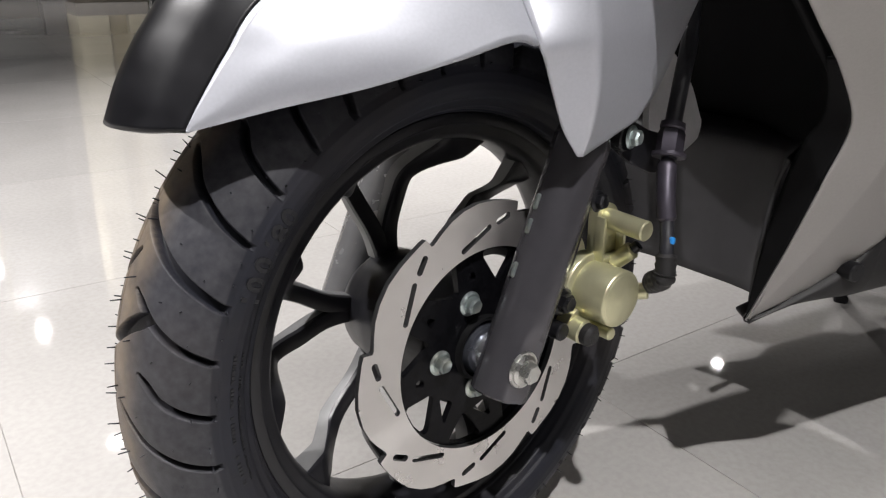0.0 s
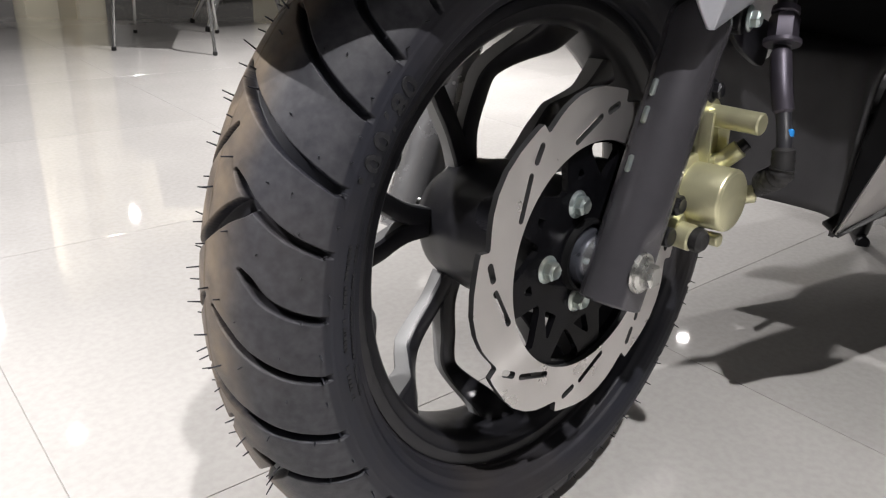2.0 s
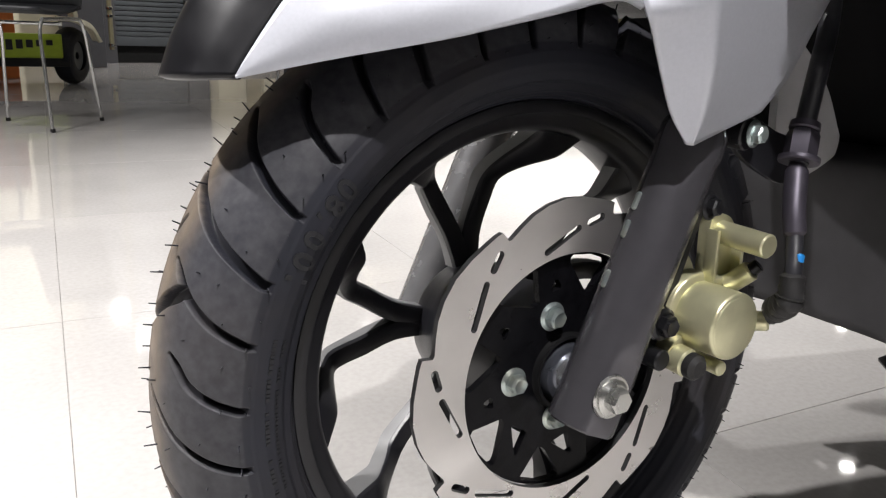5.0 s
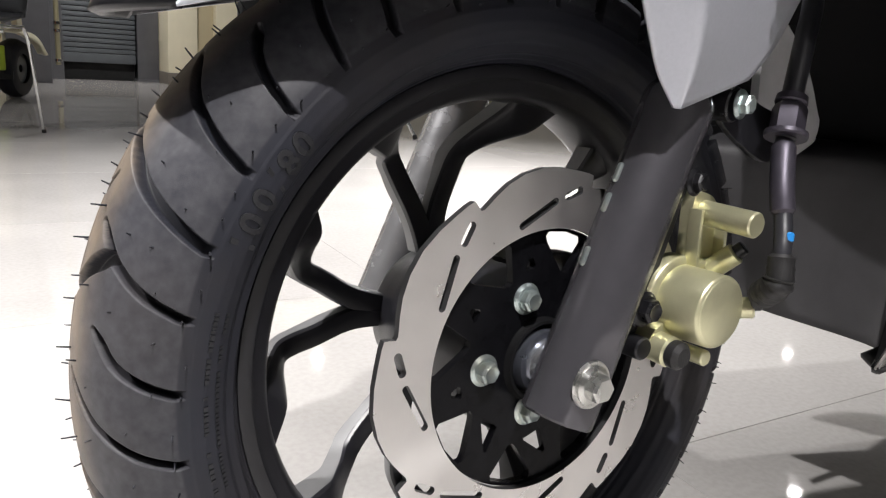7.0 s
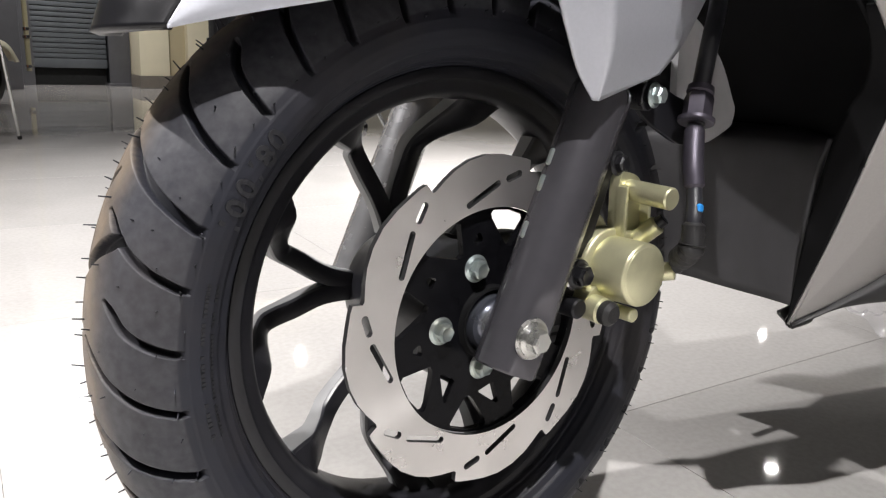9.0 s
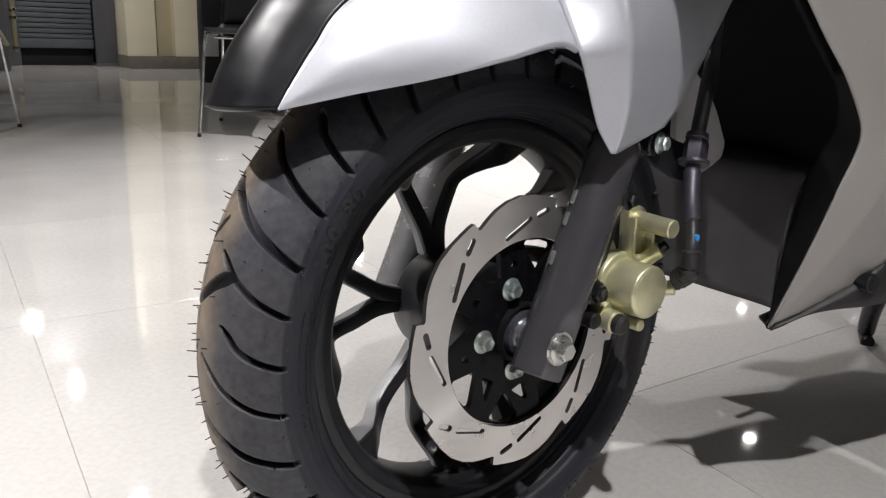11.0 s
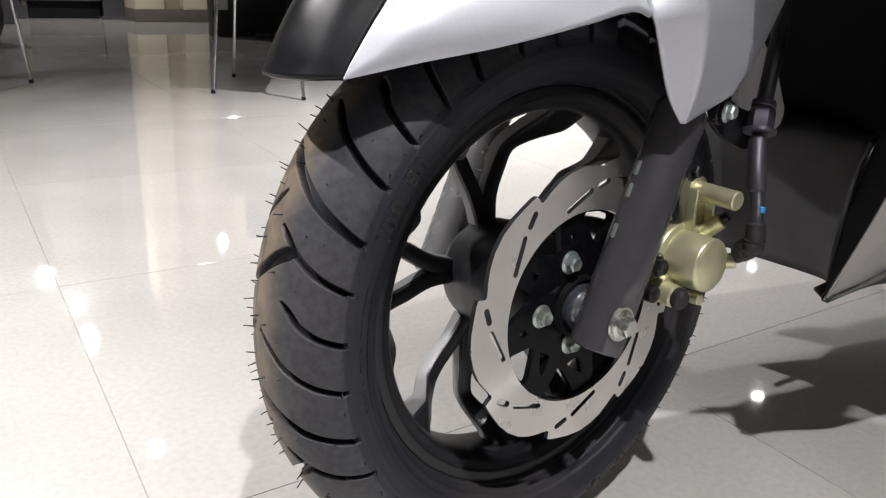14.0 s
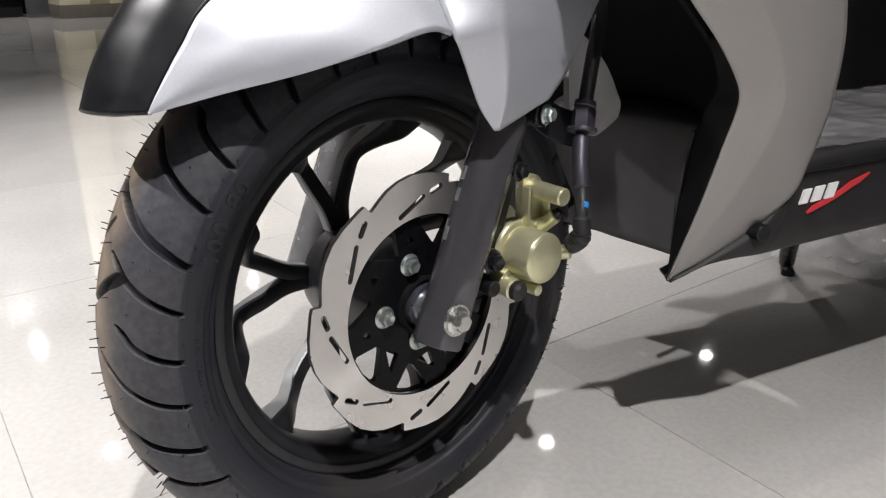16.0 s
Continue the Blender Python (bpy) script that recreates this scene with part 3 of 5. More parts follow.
# caliper
cal = part("brake_caliper", lathe([(0.0, 0.0), (0.0, 0.0200), (0.0010, 0.0212), (0.0020, 0.0216), (0.0290, 0.0222), (0.0300, 0.0262), (0.0312, 0.0272), (0.0410, 0.0272), (0.0425, 0.0260), (0.0425, 0.0)], 64, along((0.0885, -0.0535, 0.0300), (0.0885, 0, 0.0300))), GOLD, scooter, "gold anodised brake caliper with round piston housing")
part("piston_cap", lathe([(0.0, 0.0), (0.0, 0.0188), (0.0006, 0.0196), (0.0016, 0.0200)], 56, along((0.0885, -0.0541, 0.0300), (0.0885, 0, 0.0300))), GOLD, cal)
ylay = lambda u, v, y: Vector((u, y, v))


def round_plate(pts, y0, y1, mat, parent, name, label="", step=5, bevel=0.001):
    loop = [Vector((u, v, 0)) for u, v in pts]
    n = len(loop)
    out = []
    for i in range(n):
        a, b, c, d = loop[i - 1], loop[i], loop[(i + 1) % n], loop[(i + 2) % n]
        for k in range(step):
            t = k / step
            out.append(0.5 * ((2 * b) + (c - a) * t + (2 * a - 5 * b + 4 * c - d) * t * t + (3 * b - 3 * c + d - a) * t ** 3))
    bm = plate([(p.x, p.y) for p in out], [], ylay, y0, y1)
    ob = part(name, bm, mat, parent, label, angle=35)
    if bevel:
        mod = ob.modifiers.new("edge", "BEVEL")
        mod.width, mod.segments, mod.limit_method = bevel, 2, "ANGLE"
    return ob


# arm that carries the slide pin, with its web
round_plate([(0.088, 0.050), (0.0915, 0.054), (0.0925, 0.066), (0.0925, 0.086), (0.0955, 0.0945), (0.103, 0.0945), (0.1130, 0.090), (0.1190, 0.078), (0.1200, 0.060), (0.1180, 0.046), (0.104, 0.042)], -0.0235, -0.0150, GOLD, cal, "pin_arm")
part("slide_pin", rod((0.1025, -0.0600, 0.0808), (0.1040, -0.0200, 0.0825), 0.0076, 0.0010, 32), GOLD, cal)
box("pin_web", (0.0915, -0.031, 0.050), (0.0945, -0.022, 0.086), GOLD, cal, bevel=0.0012)
box("pin_web", (0.1160, -0.031, 0.046), (0.1190, -0.022, 0.074), GOLD, cal, bevel=0.0012)
box("pin_rib", (0.0925, -0.031, 0.050), (0.1180, -0.022, 0.0540), GOLD, cal, bevel=0.0012)
part("bleeder_boss", rod((0.1120, -0.0430, 0.0610), (0.1060, -0.0300, 0.0480), 0.0066, 0.001, 28), GOLD, cal)
part("bleeder_cap", rod((0.1140, -0.0465, 0.0650), (0.1115, -0.0425, 0.0605), 0.0044, 0.0008, 20), BLACK_BOLT, cal)
part("banjo_boss", rod((0.1186, -0.0550, 0.0295), (0.1040, -0.0340, 0.0260), 0.0064, 0.0012, 28), GOLD, cal)
part("lower_boss", rod((0.0660, -0.0400, 0.0055), (0.0660, -0.0180, 0.0070), 0.0092, 0.0012, 32), GOLD, cal)
part("pin_boot", rod((0.0655, -0.0490, 0.0052), (0.0655, -0.0385, 0.0056), 0.0084, 0.0028, 32), BLACK_PLASTIC, cal, "black rubber pin boot")
round_plate([(0.060, 0.001), (0.068, -0.004), (0.080, 0.002), (0.090, 0.010), (0.080, 0.022), (0.064, 0.018), (0.057, 0.010)], -0.0300, -0.0160, GOLD, cal, "lower_arm")
part("lower_screw", rod((0.0845, -0.0500, 0.0020), (0.0845, -0.0300, 0.0020), 0.0048, 0.0008, 24), GOLD, cal)
round_plate([(0.066, 0.055), (0.060, 0.030), (0.072, 0.004), (0.100, 0.002), (0.116, 0.018), (0.118, 0.045), (0.104, 0.062)], 0.0060, 0.0200, GOLD, cal, "inner_jaw")
# bracket and bolts on the fork
bracket = round_plate([(0.026, 0.010), (0.050, 0.006), (0.062, 0.024), (0.072, 0.050), (0.086, 0.086), (0.092, 0.104), (0.080, 0.112), (0.068, 0.100), (0.050, 0.060), (0.034, 0.036)], -0.0200, -0.0150, BLACK_PAINT, cal, "mount_bracket", "black steel caliper bracket")
flange_bolt("mount_bolt", (0.0520, -0.0280, 0.0305), (0, -1, 0), 0.0072, BLACK_BOLT, cal, "black hex bolt")
part("mount_collar", rod((0.0520, -0.0280, 0.0305), (0.0520, -0.0150, 0.0305), 0.0112, 0.001, 28), CHROME, cal)
part("mount_spacer", rod((0.0500, -0.0330, 0.0080), (0.0500, -0.0160, 0.0080), 0.0068, 0.001, 28), BLACK_BOLT, cal)
flange_bolt("clip_bolt", (0.0745, -0.0360, 0.1035), (0.1, -1, 0.05), 0.0056, BLACK_BOLT, cal, "small black hex bolt")

# brake hose with its fittings and clip
hose_pts = [(0.192, -0.020, 0.262), (0.1702, -0.0350, 0.2100), (0.1552, -0.0420, 0.1858), (0.1397, -0.0480, 0.1507), (0.1319, -0.0520, 0.1295), (0.1295, -0.0530, 0.1253), (0.1186, -0.0620, 0.1027), (0.1152, -0.0670, 0.0876), (0.1107, -0.0715, 0.0758), (0.1076, -0.0740, 0.0669), (0.1059, -0.0760, 0.0514), (0.1053, -0.0756, 0.0500), (0.1078, -0.0702, 0.0455), (0.1128, -0.0635, 0.0410), (0.1182, -0.0565, 0.0365)]
hose = part("brake_hose", tube(hose_pts, lambda u: 0.0050 if u > 0.30 else 0.0062, 20), HOSE_RUBBER, scooter, "black rubber brake hose")
bm = hex_head((0.1330, -0.0514, 0.1325), (0.1385, -0.0486, 0.1478), 0.0098)
lathe([(0, 0.005), (0, 0.0118), (0.0012, 0.0124), (0.0034, 0.0122), (0.004, 0.006)], 28, along((0.1319, -0.0520, 0.1288), (0.1397, -0.0480, 0.1507)), bm)
lathe([(0, 0.005), (0, 0.0086), (0.001, 0.0092), (0.005, 0.0088), (0.006, 0.005)], 28, along((0.1385, -0.0486, 0.1478), (0.1552, -0.0420, 0.1858)), bm)
part("hose_ferrule", bm, FERRULE, hose, "dark purplish hexagon ferrule", angle=30)
part("hose_sleeve", tube([(0.1303, -0.0526, 0.1268), (0.1186, -0.0620, 0.1027), (0.1152, -0.0670, 0.0876)], lambda u: 0.0050 if u < 0.03 or u > 0.97 else 0.0068, 24), FERRULE, hose)
part("hose_boot", lathe([(0, 0.005), (0, 0.0070), (0.004, 0.0076), (0.0055, 0.0070), (0.009, 0.0078), (0.011, 0.0070), (0.015, 0.0076), (0.017, 0.005)], 28, along((0.1059, -0.0760, 0.0505), (0.1078, -0.0738, 0.0672))), BLACK_PLASTIC, hose)
part("hose_elbow", tube([(0.1056, -0.0758, 0.0540), (0.1054, -0.0752, 0.0500), (0.1078, -0.0704, 0.0458), (0.1126, -0.0636, 0.0412), (0.1148, -0.0606, 0.0392)], lambda u: 0.0079 + 0.0007 * math.sin(u * 38), 24), BLACK_PLASTIC, hose)
part("blue_mark", rod((0.1098, -0.0752, 0.0735), (0.1112, -0.0745, 0.0790), 0.0029, 0.001, 12), BLUE_MARK, hose, "blue paint dab")
part("banjo_bolt", rod((0.1196, -0.0585, 0.0352), (0.1170, -0.0535, 0.0340), 0.0066, 0.001, 20), BLACK_BOLT, hose)
flange_bolt("fender_bolt", (0.0965, -0.0440, 0.1470), (0.15, -1, 0), 0.0058, ZINC, hose, "zinc bolt")
part("bolt_collar", rod((0.0955, -0.0420, 0.1465), (0.0930, -0.0250, 0.1480), 0.0100, 0.001, 28), BLACK_BOLT, hose)
round_plate([(0.090, 0.156), (0.090, 0.141), (0.1000, 0.1315), (0.1160, 0.1225), (0.1400, 0.1130), (0.1480, 0.1190), (0.1490, 0.1390), (0.1285, 0.1470), (0.1043, 0.1570)], -0.0360, -0.0320, BLACK_PAINT, hose, "hose_bracket")

# front fender: dark crown strip, silver sides, drop arm
CROWN = [(140.8, 0.2790), (136, 0.2880), (130, 0.2965), (122, 0.3050), (108, 0.3140), (92, 0.3180), (80, 0.3190)]
SEAM = [(137.2, 0.2625, 0.0468), (134.0, 0.2652, 0.0463), (127.7, 0.2716, 0.0455), (120.5, 0.2805, 0.0450), (106, 0.2920, 0.0450), (92, 0.2980, 0.0450), (80, 0.3000, 0.0450)]


def seam_at(sg):
    return [polar(r, t, YC + d * sg) for t, r, d in SEAM]


def shoulder(sg):
    mid = [(a * 0.40 + b * 0.60) + polar(0.0055, t) for (t, r), a, b in zip(CROWN, [polar(r, t, YC) for t, r in CROWN], seam_at(sg))]
    mid[0] = mid[0] + Vector((-0.002, 0, -0.0040))
    return mid


fender = sheet("fender_crown", [seam_at(1), shoulder(1), [polar(r, t, YC) for t, r in CROWN], shoulder(-1), seam_at(-1)], GLOSS_BLACK, scooter, "glossy black front fender nose", 0.0045, 8, 8)


SIDE_TOP = SEAM[:4] + [(105, 0.2926, 0.0450), (97, 0.2962, 0.0450), (90, 0.2984, 0.0450)]
SIDE_LOW = [(-0.1925, 0.0182, 0.1770), (-0.150, 0.0010, 0.1865), (-0.105, -0.0200, 0.1960), (-0.0592, -0.0370, 0.2080), (-0.0290, -0.0435, 0.2162), (-0.0148, -0.0462, 0.2180), (-0.0022, -0.0458, 0.2145)]


def side_rows():
    """Seam, two rows between and the lower edge of the near side, which ends in the rounded corner above the arm."""
    top = [polar(r, t, YC - d) for t, r, d in SIDE_TOP]
    low = [Vector(p) for p in SIDE_LOW]
    swell = [0.0, 0.5, 1.0, 1.0, 1.0, 1.0, 1.0]
    up = [a * 0.68 + b * 0.32 + Vector((0, -0.0040, 0.0022)) * w for a, b, w in zip(top, low, swell)]
    mid = [a * 0.34 + b * 0.66 + Vector((0, -0.0036, 0.0012)) * w for a, b, w in zip(top, low, swell)]
    return top, up, mid, low


def fender_side(sg, name):
    rows = [[(p[0], YC + (p[1] - YC) * sg, p[2]) for p in c] for c in side_rows()]
    return sheet(name, rows, SILVER_PAINT, scooter, "silver pearl painted fender side", 0.003, 8, 8, -1.0 if sg > 0 else 1.0)


fender_side(1, "fender_side")
fender_side(-1, "fender_side")


def at_heights(line, heights):
    """Points of a falling line at the given heights."""
    out = []
    for z in heights:
        k = next((n for n in range(len(line) - 2) if line[n + 1][2] <= z), len(line) - 2)
        a, b = Vector(line[k]), Vector(line[k + 1])
        out.append(a.lerp(b, (a.z - z) / (a.z - b.z)))
    return out


def drop_arm(sg):
    f = lambda p: (p[0], YC + (p[1] - YC) * sg, p[2])
    left = [row[-1] for row in side_rows()] + [Vector(p) for p in ((0.0042, -0.0462, 0.2009), (0.0122, -0.0468, 0.1808), (0.0205, -0.0485, 0.1606), (0.0315, -0.0515, 0.1440))]
    crease = at_heights([(0.028, -0.024, 0.310), (0.028, -0.0530, 0.265), (0.029, -0.0640, 0.232), (0.0310, -0.0645, 0.212), (0.0340, -0.0630, 0.188), (0.0365, -0.0590, 0.166), (0.0350, -0.0530, 0.1438)], (0.304, 0.275, 0.247, 0.221, 0.206, 0.185, 0.164, 0.1438))
    right = at_heights([(0.200, -0.044, 0.292), (0.1580, -0.0460, 0.235), (0.1295, -0.0480, 0.197), (0.1160, -0.0490, 0.179), (0.0930, -0.0500, 0.1600)], (0.292, 0.267, 0.243, 0.222, 0.205, 0.190, 0.176, 0.1600))
    between = lambda a, b, k: [p.lerp(q, k) for p, q in zip(a, b)]
    rows = [left, between(left, crease, 0.45), between(left, crease, 0.80), crease, between(crease, right, 0.10), between(crease, right, 0.5), right]
    return sheet("fender_drop_arm", [[f(p) for p in r] for r in rows], SILVER_PAINT, scooter, "silver pearl fender arm covering the fork", 0.003, 5, 6, -1.0 if sg > 0 else 1.0)


drop_arm(1)
drop_arm(-1)
# dark liner under the fender
liner = [[polar(0.254, t, YC + d) for t in (124, 114, 104, 88, 72, 60)] for d in (-0.050, -0.02, 0.02, 0.050)]
sheet("fender_liner", liner, BLACK_PLASTIC, scooter, "black plastic fender liner", 0.003, 6, 6)

# leg shield, inner wall, floor side
INNER = [(0.060, -0.125, 0.330), (0.100, -0.131, 0.275), (0.144, -0.136, 0.231), (0.178, -0.139, 0.202), (0.207, -0.139, 0.175), (0.221, -0.138, 0.157), (0.2265, -0.133, 0.138), (0.230, -0.123, 0.111), (0.238, -0.100, 0.048), (0.2425, -0.072, -0.026)]
OUTER = [(0.225, -0.196, 0.330), (0.252, -0.193, 0.275), (0.275, -0.189, 0.227), (0.294, -0.184, 0.196), (0.310, -0.176, 0.158), (0.322, -0.166, 0.124), (0.330, -0.152, 0.081), (0.330, -0.140, 0.050), (0.300, -0.110, 0.010), (0.2445, -0.0725, -0.0275)]
MID = [tuple(0.5 * (a + b) + o for a, b, o in zip(p, q, (0, -0.012 * min(1, (9 - k) / 4), 0))) for k, (p, q) in enumerate(zip(INNER, OUTER))]
LIP = [(p[0] + 0.004, p[1] + 0.003, p[2]) for p in INNER]
def shield_row(f, out):
    """A row of the shield between its inner and outer edge; out lifts it towards the side."""
    return [(p[0] * (1 - f) + q[0] * f - 0.35 * out * min(1, (9 - k) / 4), p[1] * (1 - f) + q[1] * f - out * min(1, (9 - k) / 4), p[2] * (1 - f) + q[2] * f) for k, (p, q) in enumerate(zip(INNER, OUTER))]


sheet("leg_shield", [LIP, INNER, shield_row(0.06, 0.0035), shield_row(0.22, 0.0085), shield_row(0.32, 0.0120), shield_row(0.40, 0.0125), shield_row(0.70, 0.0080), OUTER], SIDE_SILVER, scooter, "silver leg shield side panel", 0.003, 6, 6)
wall_low = [[(fx, fy, z), (0.305 + b, -0.056, z), (0.328 + b, -0.032, z), (0.335 + b, -0.006, z), (0.338 + b, 0.025, z), (0.341 + b, 0.060, z), (0.345 + b, 0.100, z), (0.335 + b, 0.160, z)]
            for z, b, fx, fy in ((-0.038, 0.0, 0.2700, -0.058), (0.030, 0.0, 0.2480, -0.070), (0.092, 0.0, 0.2440, -0.078), (0.110, 0.010, 0.2420, -0.084), (0.118, 0.040, 0.2420, -0.086))]
sheet("inner_panel", wall_low, LIGHTENED_BLACK, scooter, "black grained plastic panel behind the wheel", 0.004, 6, 6)
trim = [(p[0] - 0.001, p[1] + 0.028 * max(0.02, min(1, (9 - k) * 0.7, (k - 2) / 4)), p[2]) for k, p in enumerate(INNER)]
sheet("shield_trim", [[(p[0], p[1] + 0.001, p[2]) for p in INNER[3:]], [tuple(0.5 * (a + b) for a, b in zip(p, q)) for p, q in zip(INNER[3:], trim[3:])], trim[3:]], DARKENED_BLACK, scooter, "black plastic trim inside the leg shield edge", 0.002, 4, 6, 1.0)
wall_up = [[(0.232, -0.120, 0.100), (0.330, -0.060, 0.100), (0.390, 0.030, 0.100), (0.390, 0.120, 0.100), (0.330, 0.240, 0.100)],
           [(0.222, -0.132, 0.165), (0.320, -0.070, 0.180), (0.380, 0.030, 0.190), (0.380, 0.120, 0.190), (0.320, 0.250, 0.180)],
           [(0.095, -0.125, 0.280), (0.260, -0.080, 0.300), (0.340, 0.030, 0.310), (0.340, 0.120, 0.310), (0.240, 0.255, 0.300)],
           [(0.040, -0.120, 0.400), (0.180, -0.080, 0.420), (0.260, 0.030, 0.430), (0.260, 0.120, 0.430), (0.150, 0.255, 0.420)]]
sheet("inner_shield", wall_up, DARKENED_BLACK, scooter, "black plastic inner leg shield", 0.004, 6, 6)
round_plate([(0.168, 0.128), (0.190, 0.116), (0.205, 0.110), (0.2335, 0.1205), (0.2390, 0.1265), (0.2405, 0.1360), (0.2365, 0.1430), (0.216, 0.173), (0.180, 0.202), (0.165, 0.190)], -0.010, -0.004, GREY_PLASTIC, scooter, "side_gusset", "grey plastic gusset behind the hose")
# the body stands at an angle to the turned front wheel
YAW = radians(-15.1)


def body(u, v, z):
    """A place in the body's own frame: u to the rear, v to its right."""
    return (0.25 + u * math.cos(YAW) - v * math.sin(YAW), 0.03 + u * math.sin(YAW) + v * math.cos(YAW), z)


def mirrored(curve):
    out = []
    for x, y, z in curve:
        dx, dy = x - 0.25, y - 0.03
        u, v = dx * math.cos(YAW) + dy * math.sin(YAW), -dx * math.sin(YAW) + dy * math.cos(YAW)
        out.append(body(u, -v, z))
    return out


def loft(name, rows, mat, label, thick=0.004, off=-1.0):
    return sheet(name, [[body(*p) for p in r] for r in rows], mat, scooter, label, thick, 6, 6, off)


# sill and floor side panel
sill_top = [(0.2440, -0.0725, -0.0262), (0.275, -0.0930, -0.0080), (0.312, -0.1220, 0.0220), (0.338, -0.1350, 0.0560), (0.351, -0.1385, 0.0760)] + [body(u, -0.137, 0.0800) for u in (0.22, 0.34, 0.48, 0.64)]
sill_low = [(0.2450, -0.0720, -0.0290), (0.270, -0.0900, -0.0160), (0.292, -0.1080, -0.0090), (0.315, -0.1250, -0.0050), (0.335, -0.1330, -0.0030)] + [body(u, -0.133, -0.0035) for u in (0.22, 0.34, 0.48, 0.64)]
sill_mid = [tuple(0.5 * (a + b) + o for a, b, o in zip(p, q, (0, -0.004, 0))) for p, q in zip(sill_top, sill_low)]
sill_turn = [(p[0] + 0.008 * min(1, k / 3 + 0.1), p[1] + 0.030 * min(1, k / 3 + 0.1), p[2] - 0.006 * min(1, k / 3)) for k, p in enumerate(sill_low)]
sill_edge = [(p[0] + 0.005, p[1] + 0.014, p[2] + 0.006) for p in sill_top]
side_panel = sheet("floor_side_panel", [sill_edge, sill_top, sill_mid, sill_low, sill_turn], BLACK_PLASTIC, scooter, "black plastic side panel under the footboard", 0.004, 5, 6)
sheet("panel_bead", [[body(u, -0.1375, 0.0700) for u in (0.125, 0.22, 0.34, 0.48, 0.64)], [body(u, -0.1425, 0.0715) for u in (0.125, 0.22, 0.34, 0.48, 0.64)], [body(u, -0.1375, 0.0735) for u in (0.125, 0.22, 0.34, 0.48, 0.64)]], GLOSS_BLACK, side_panel, "black beading", 0.002, 4, 5)
part("panel_plug", rod((0.3080, -0.1300, 0.0180), (0.3130, -0.1120, 0.0180), 0.0085, 0.001, 20), BLACK_BOLT, side_panel)


def slant_bars(name, bars, mat, label):
    """Flat printed marks on the side panel: (u, z, width, height)."""
    bm = bmesh.new()
    for u, z, w, h in bars:
        c = [(u, z), (u + w, z + w * 0.03), (u + w + h * 0.35, z + h + w * 0.03), (u + h * 0.35, z + h)]
        f = [bm.verts.new(body(a, -0.1415, b)) for a, b in c]
        b_ = [bm.verts.new(body(a, -0.1345, b)) for a, b in c]
        bm.faces.new(f)
        for k in range(4):
            bm.faces.new((f[k], f[(k + 1) % 4], b_[(k + 1) % 4], b_[k]))
    return part(name, bm, mat, side_panel, label, False)


slant_bars("white_emblem", [(0.138, 0.0402, 0.0105, 0.0135), (0.154, 0.0405, 0.0125, 0.0140), (0.172, 0.0408, 0.0125, 0.0145)], WHITE_INK, "white printed emblem bars")


def red_stroke():
    """A rising brush stroke under the white emblem."""
    bm = bmesh.new()
    line = [(0.150, 0.0300, 0.0012), (0.158, 0.0335, 0.0048), (0.176, 0.0385, 0.0056), (0.194, 0.0440, 0.0052), (0.208, 0.0500, 0.0062), (0.220, 0.0535, 0.0050), (0.234, 0.0590, 0.0012)]
    rows = [[bm.verts.new(body(u, v, z + h * k)) for v, k in ((-0.1345, -0.5), (-0.1415, -0.5), (-0.1415, 0.5), (-0.1345, 0.5))] for u, z, h in line]
    for p, q in zip(rows, rows[1:]):
        for k in range(3):
            bm.faces.new((p[k], p[k + 1], q[k + 1], q[k]))
    part("red_emblem", bm, RED_INK, side_panel, "red printed emblem stroke", False)


red_stroke()
loft("footboard", [[(u, v, 0.078) for u in (0.10, 0.25, 0.45, 0.70)] for v in (-0.1365, 0.0, 0.1365)], BLACK_PLASTIC, "black footboard", 0.02)
loft("belly_pan", [[(u, v, z) for u, z in ((0.11, 0.030), (0.25, 0.034), (0.45, 0.030), (0.70, 0.005), (0.80, -0.020))] for v in (-0.075, 0.0, 0.075)], BLACK_PLASTIC, "black belly pan", 0.01)
sheet("leg_shield_back", [mirrored(INNER), mirrored(MID), mirrored(OUTER)], BLACK_PLASTIC, scooter, "black far side of the leg shield", 0.003, 6, 6, 1.0)
sheet("floor_side_panel", [mirrored(sill_top), mirrored(sill_mid), mirrored(sill_low)], BLACK_PLASTIC, scooter, "black plastic side panel under the footboard", 0.004, 6, 6, 1.0)
FILM = material("clear_crumpled_film", (0.55, 0.54, 0.56), 0.10, vary=0.3, scale=25, spec=0.8, rough_vary=0.1)
FILM.node_tree.nodes["Principled BSDF"].inputs["Alpha"].default_value = 0.26


def crumpled(corner, du, dv, nu, nv, height, seed, lay):
    """A crumpled sheet over a patch; lay(u, v, lift) gives the places."""
    rows = []
    for i in range(nu + 1):
        row = []
        for j in range(nv + 1):
            u, v = corner[0] + du * i / nu, corner[1] + dv * j / nv
            w = 0.0
            for sc, am in ((9, 1.0), (22, 0.6), (50, 0.3)):
                w += am * (1 - 2 * abs(noise.noise(Vector((u * sc + seed, v * sc * 1.3, seed * 0.7)))))
            row.append(lay(u, v, max(0.0, height * (0.5 + 0.6 * w))))
        rows.append(row)
    return surface(rows)


part("footboard_film", crumpled((0.10, -0.128), 0.56, 0.25, 90, 45, 0.007, 3.1, lambda u, v, h: Vector(body(u, v, 0.0795 + h))), FILM, scooter, "clear crumpled protective film over the footboard", angle=0)
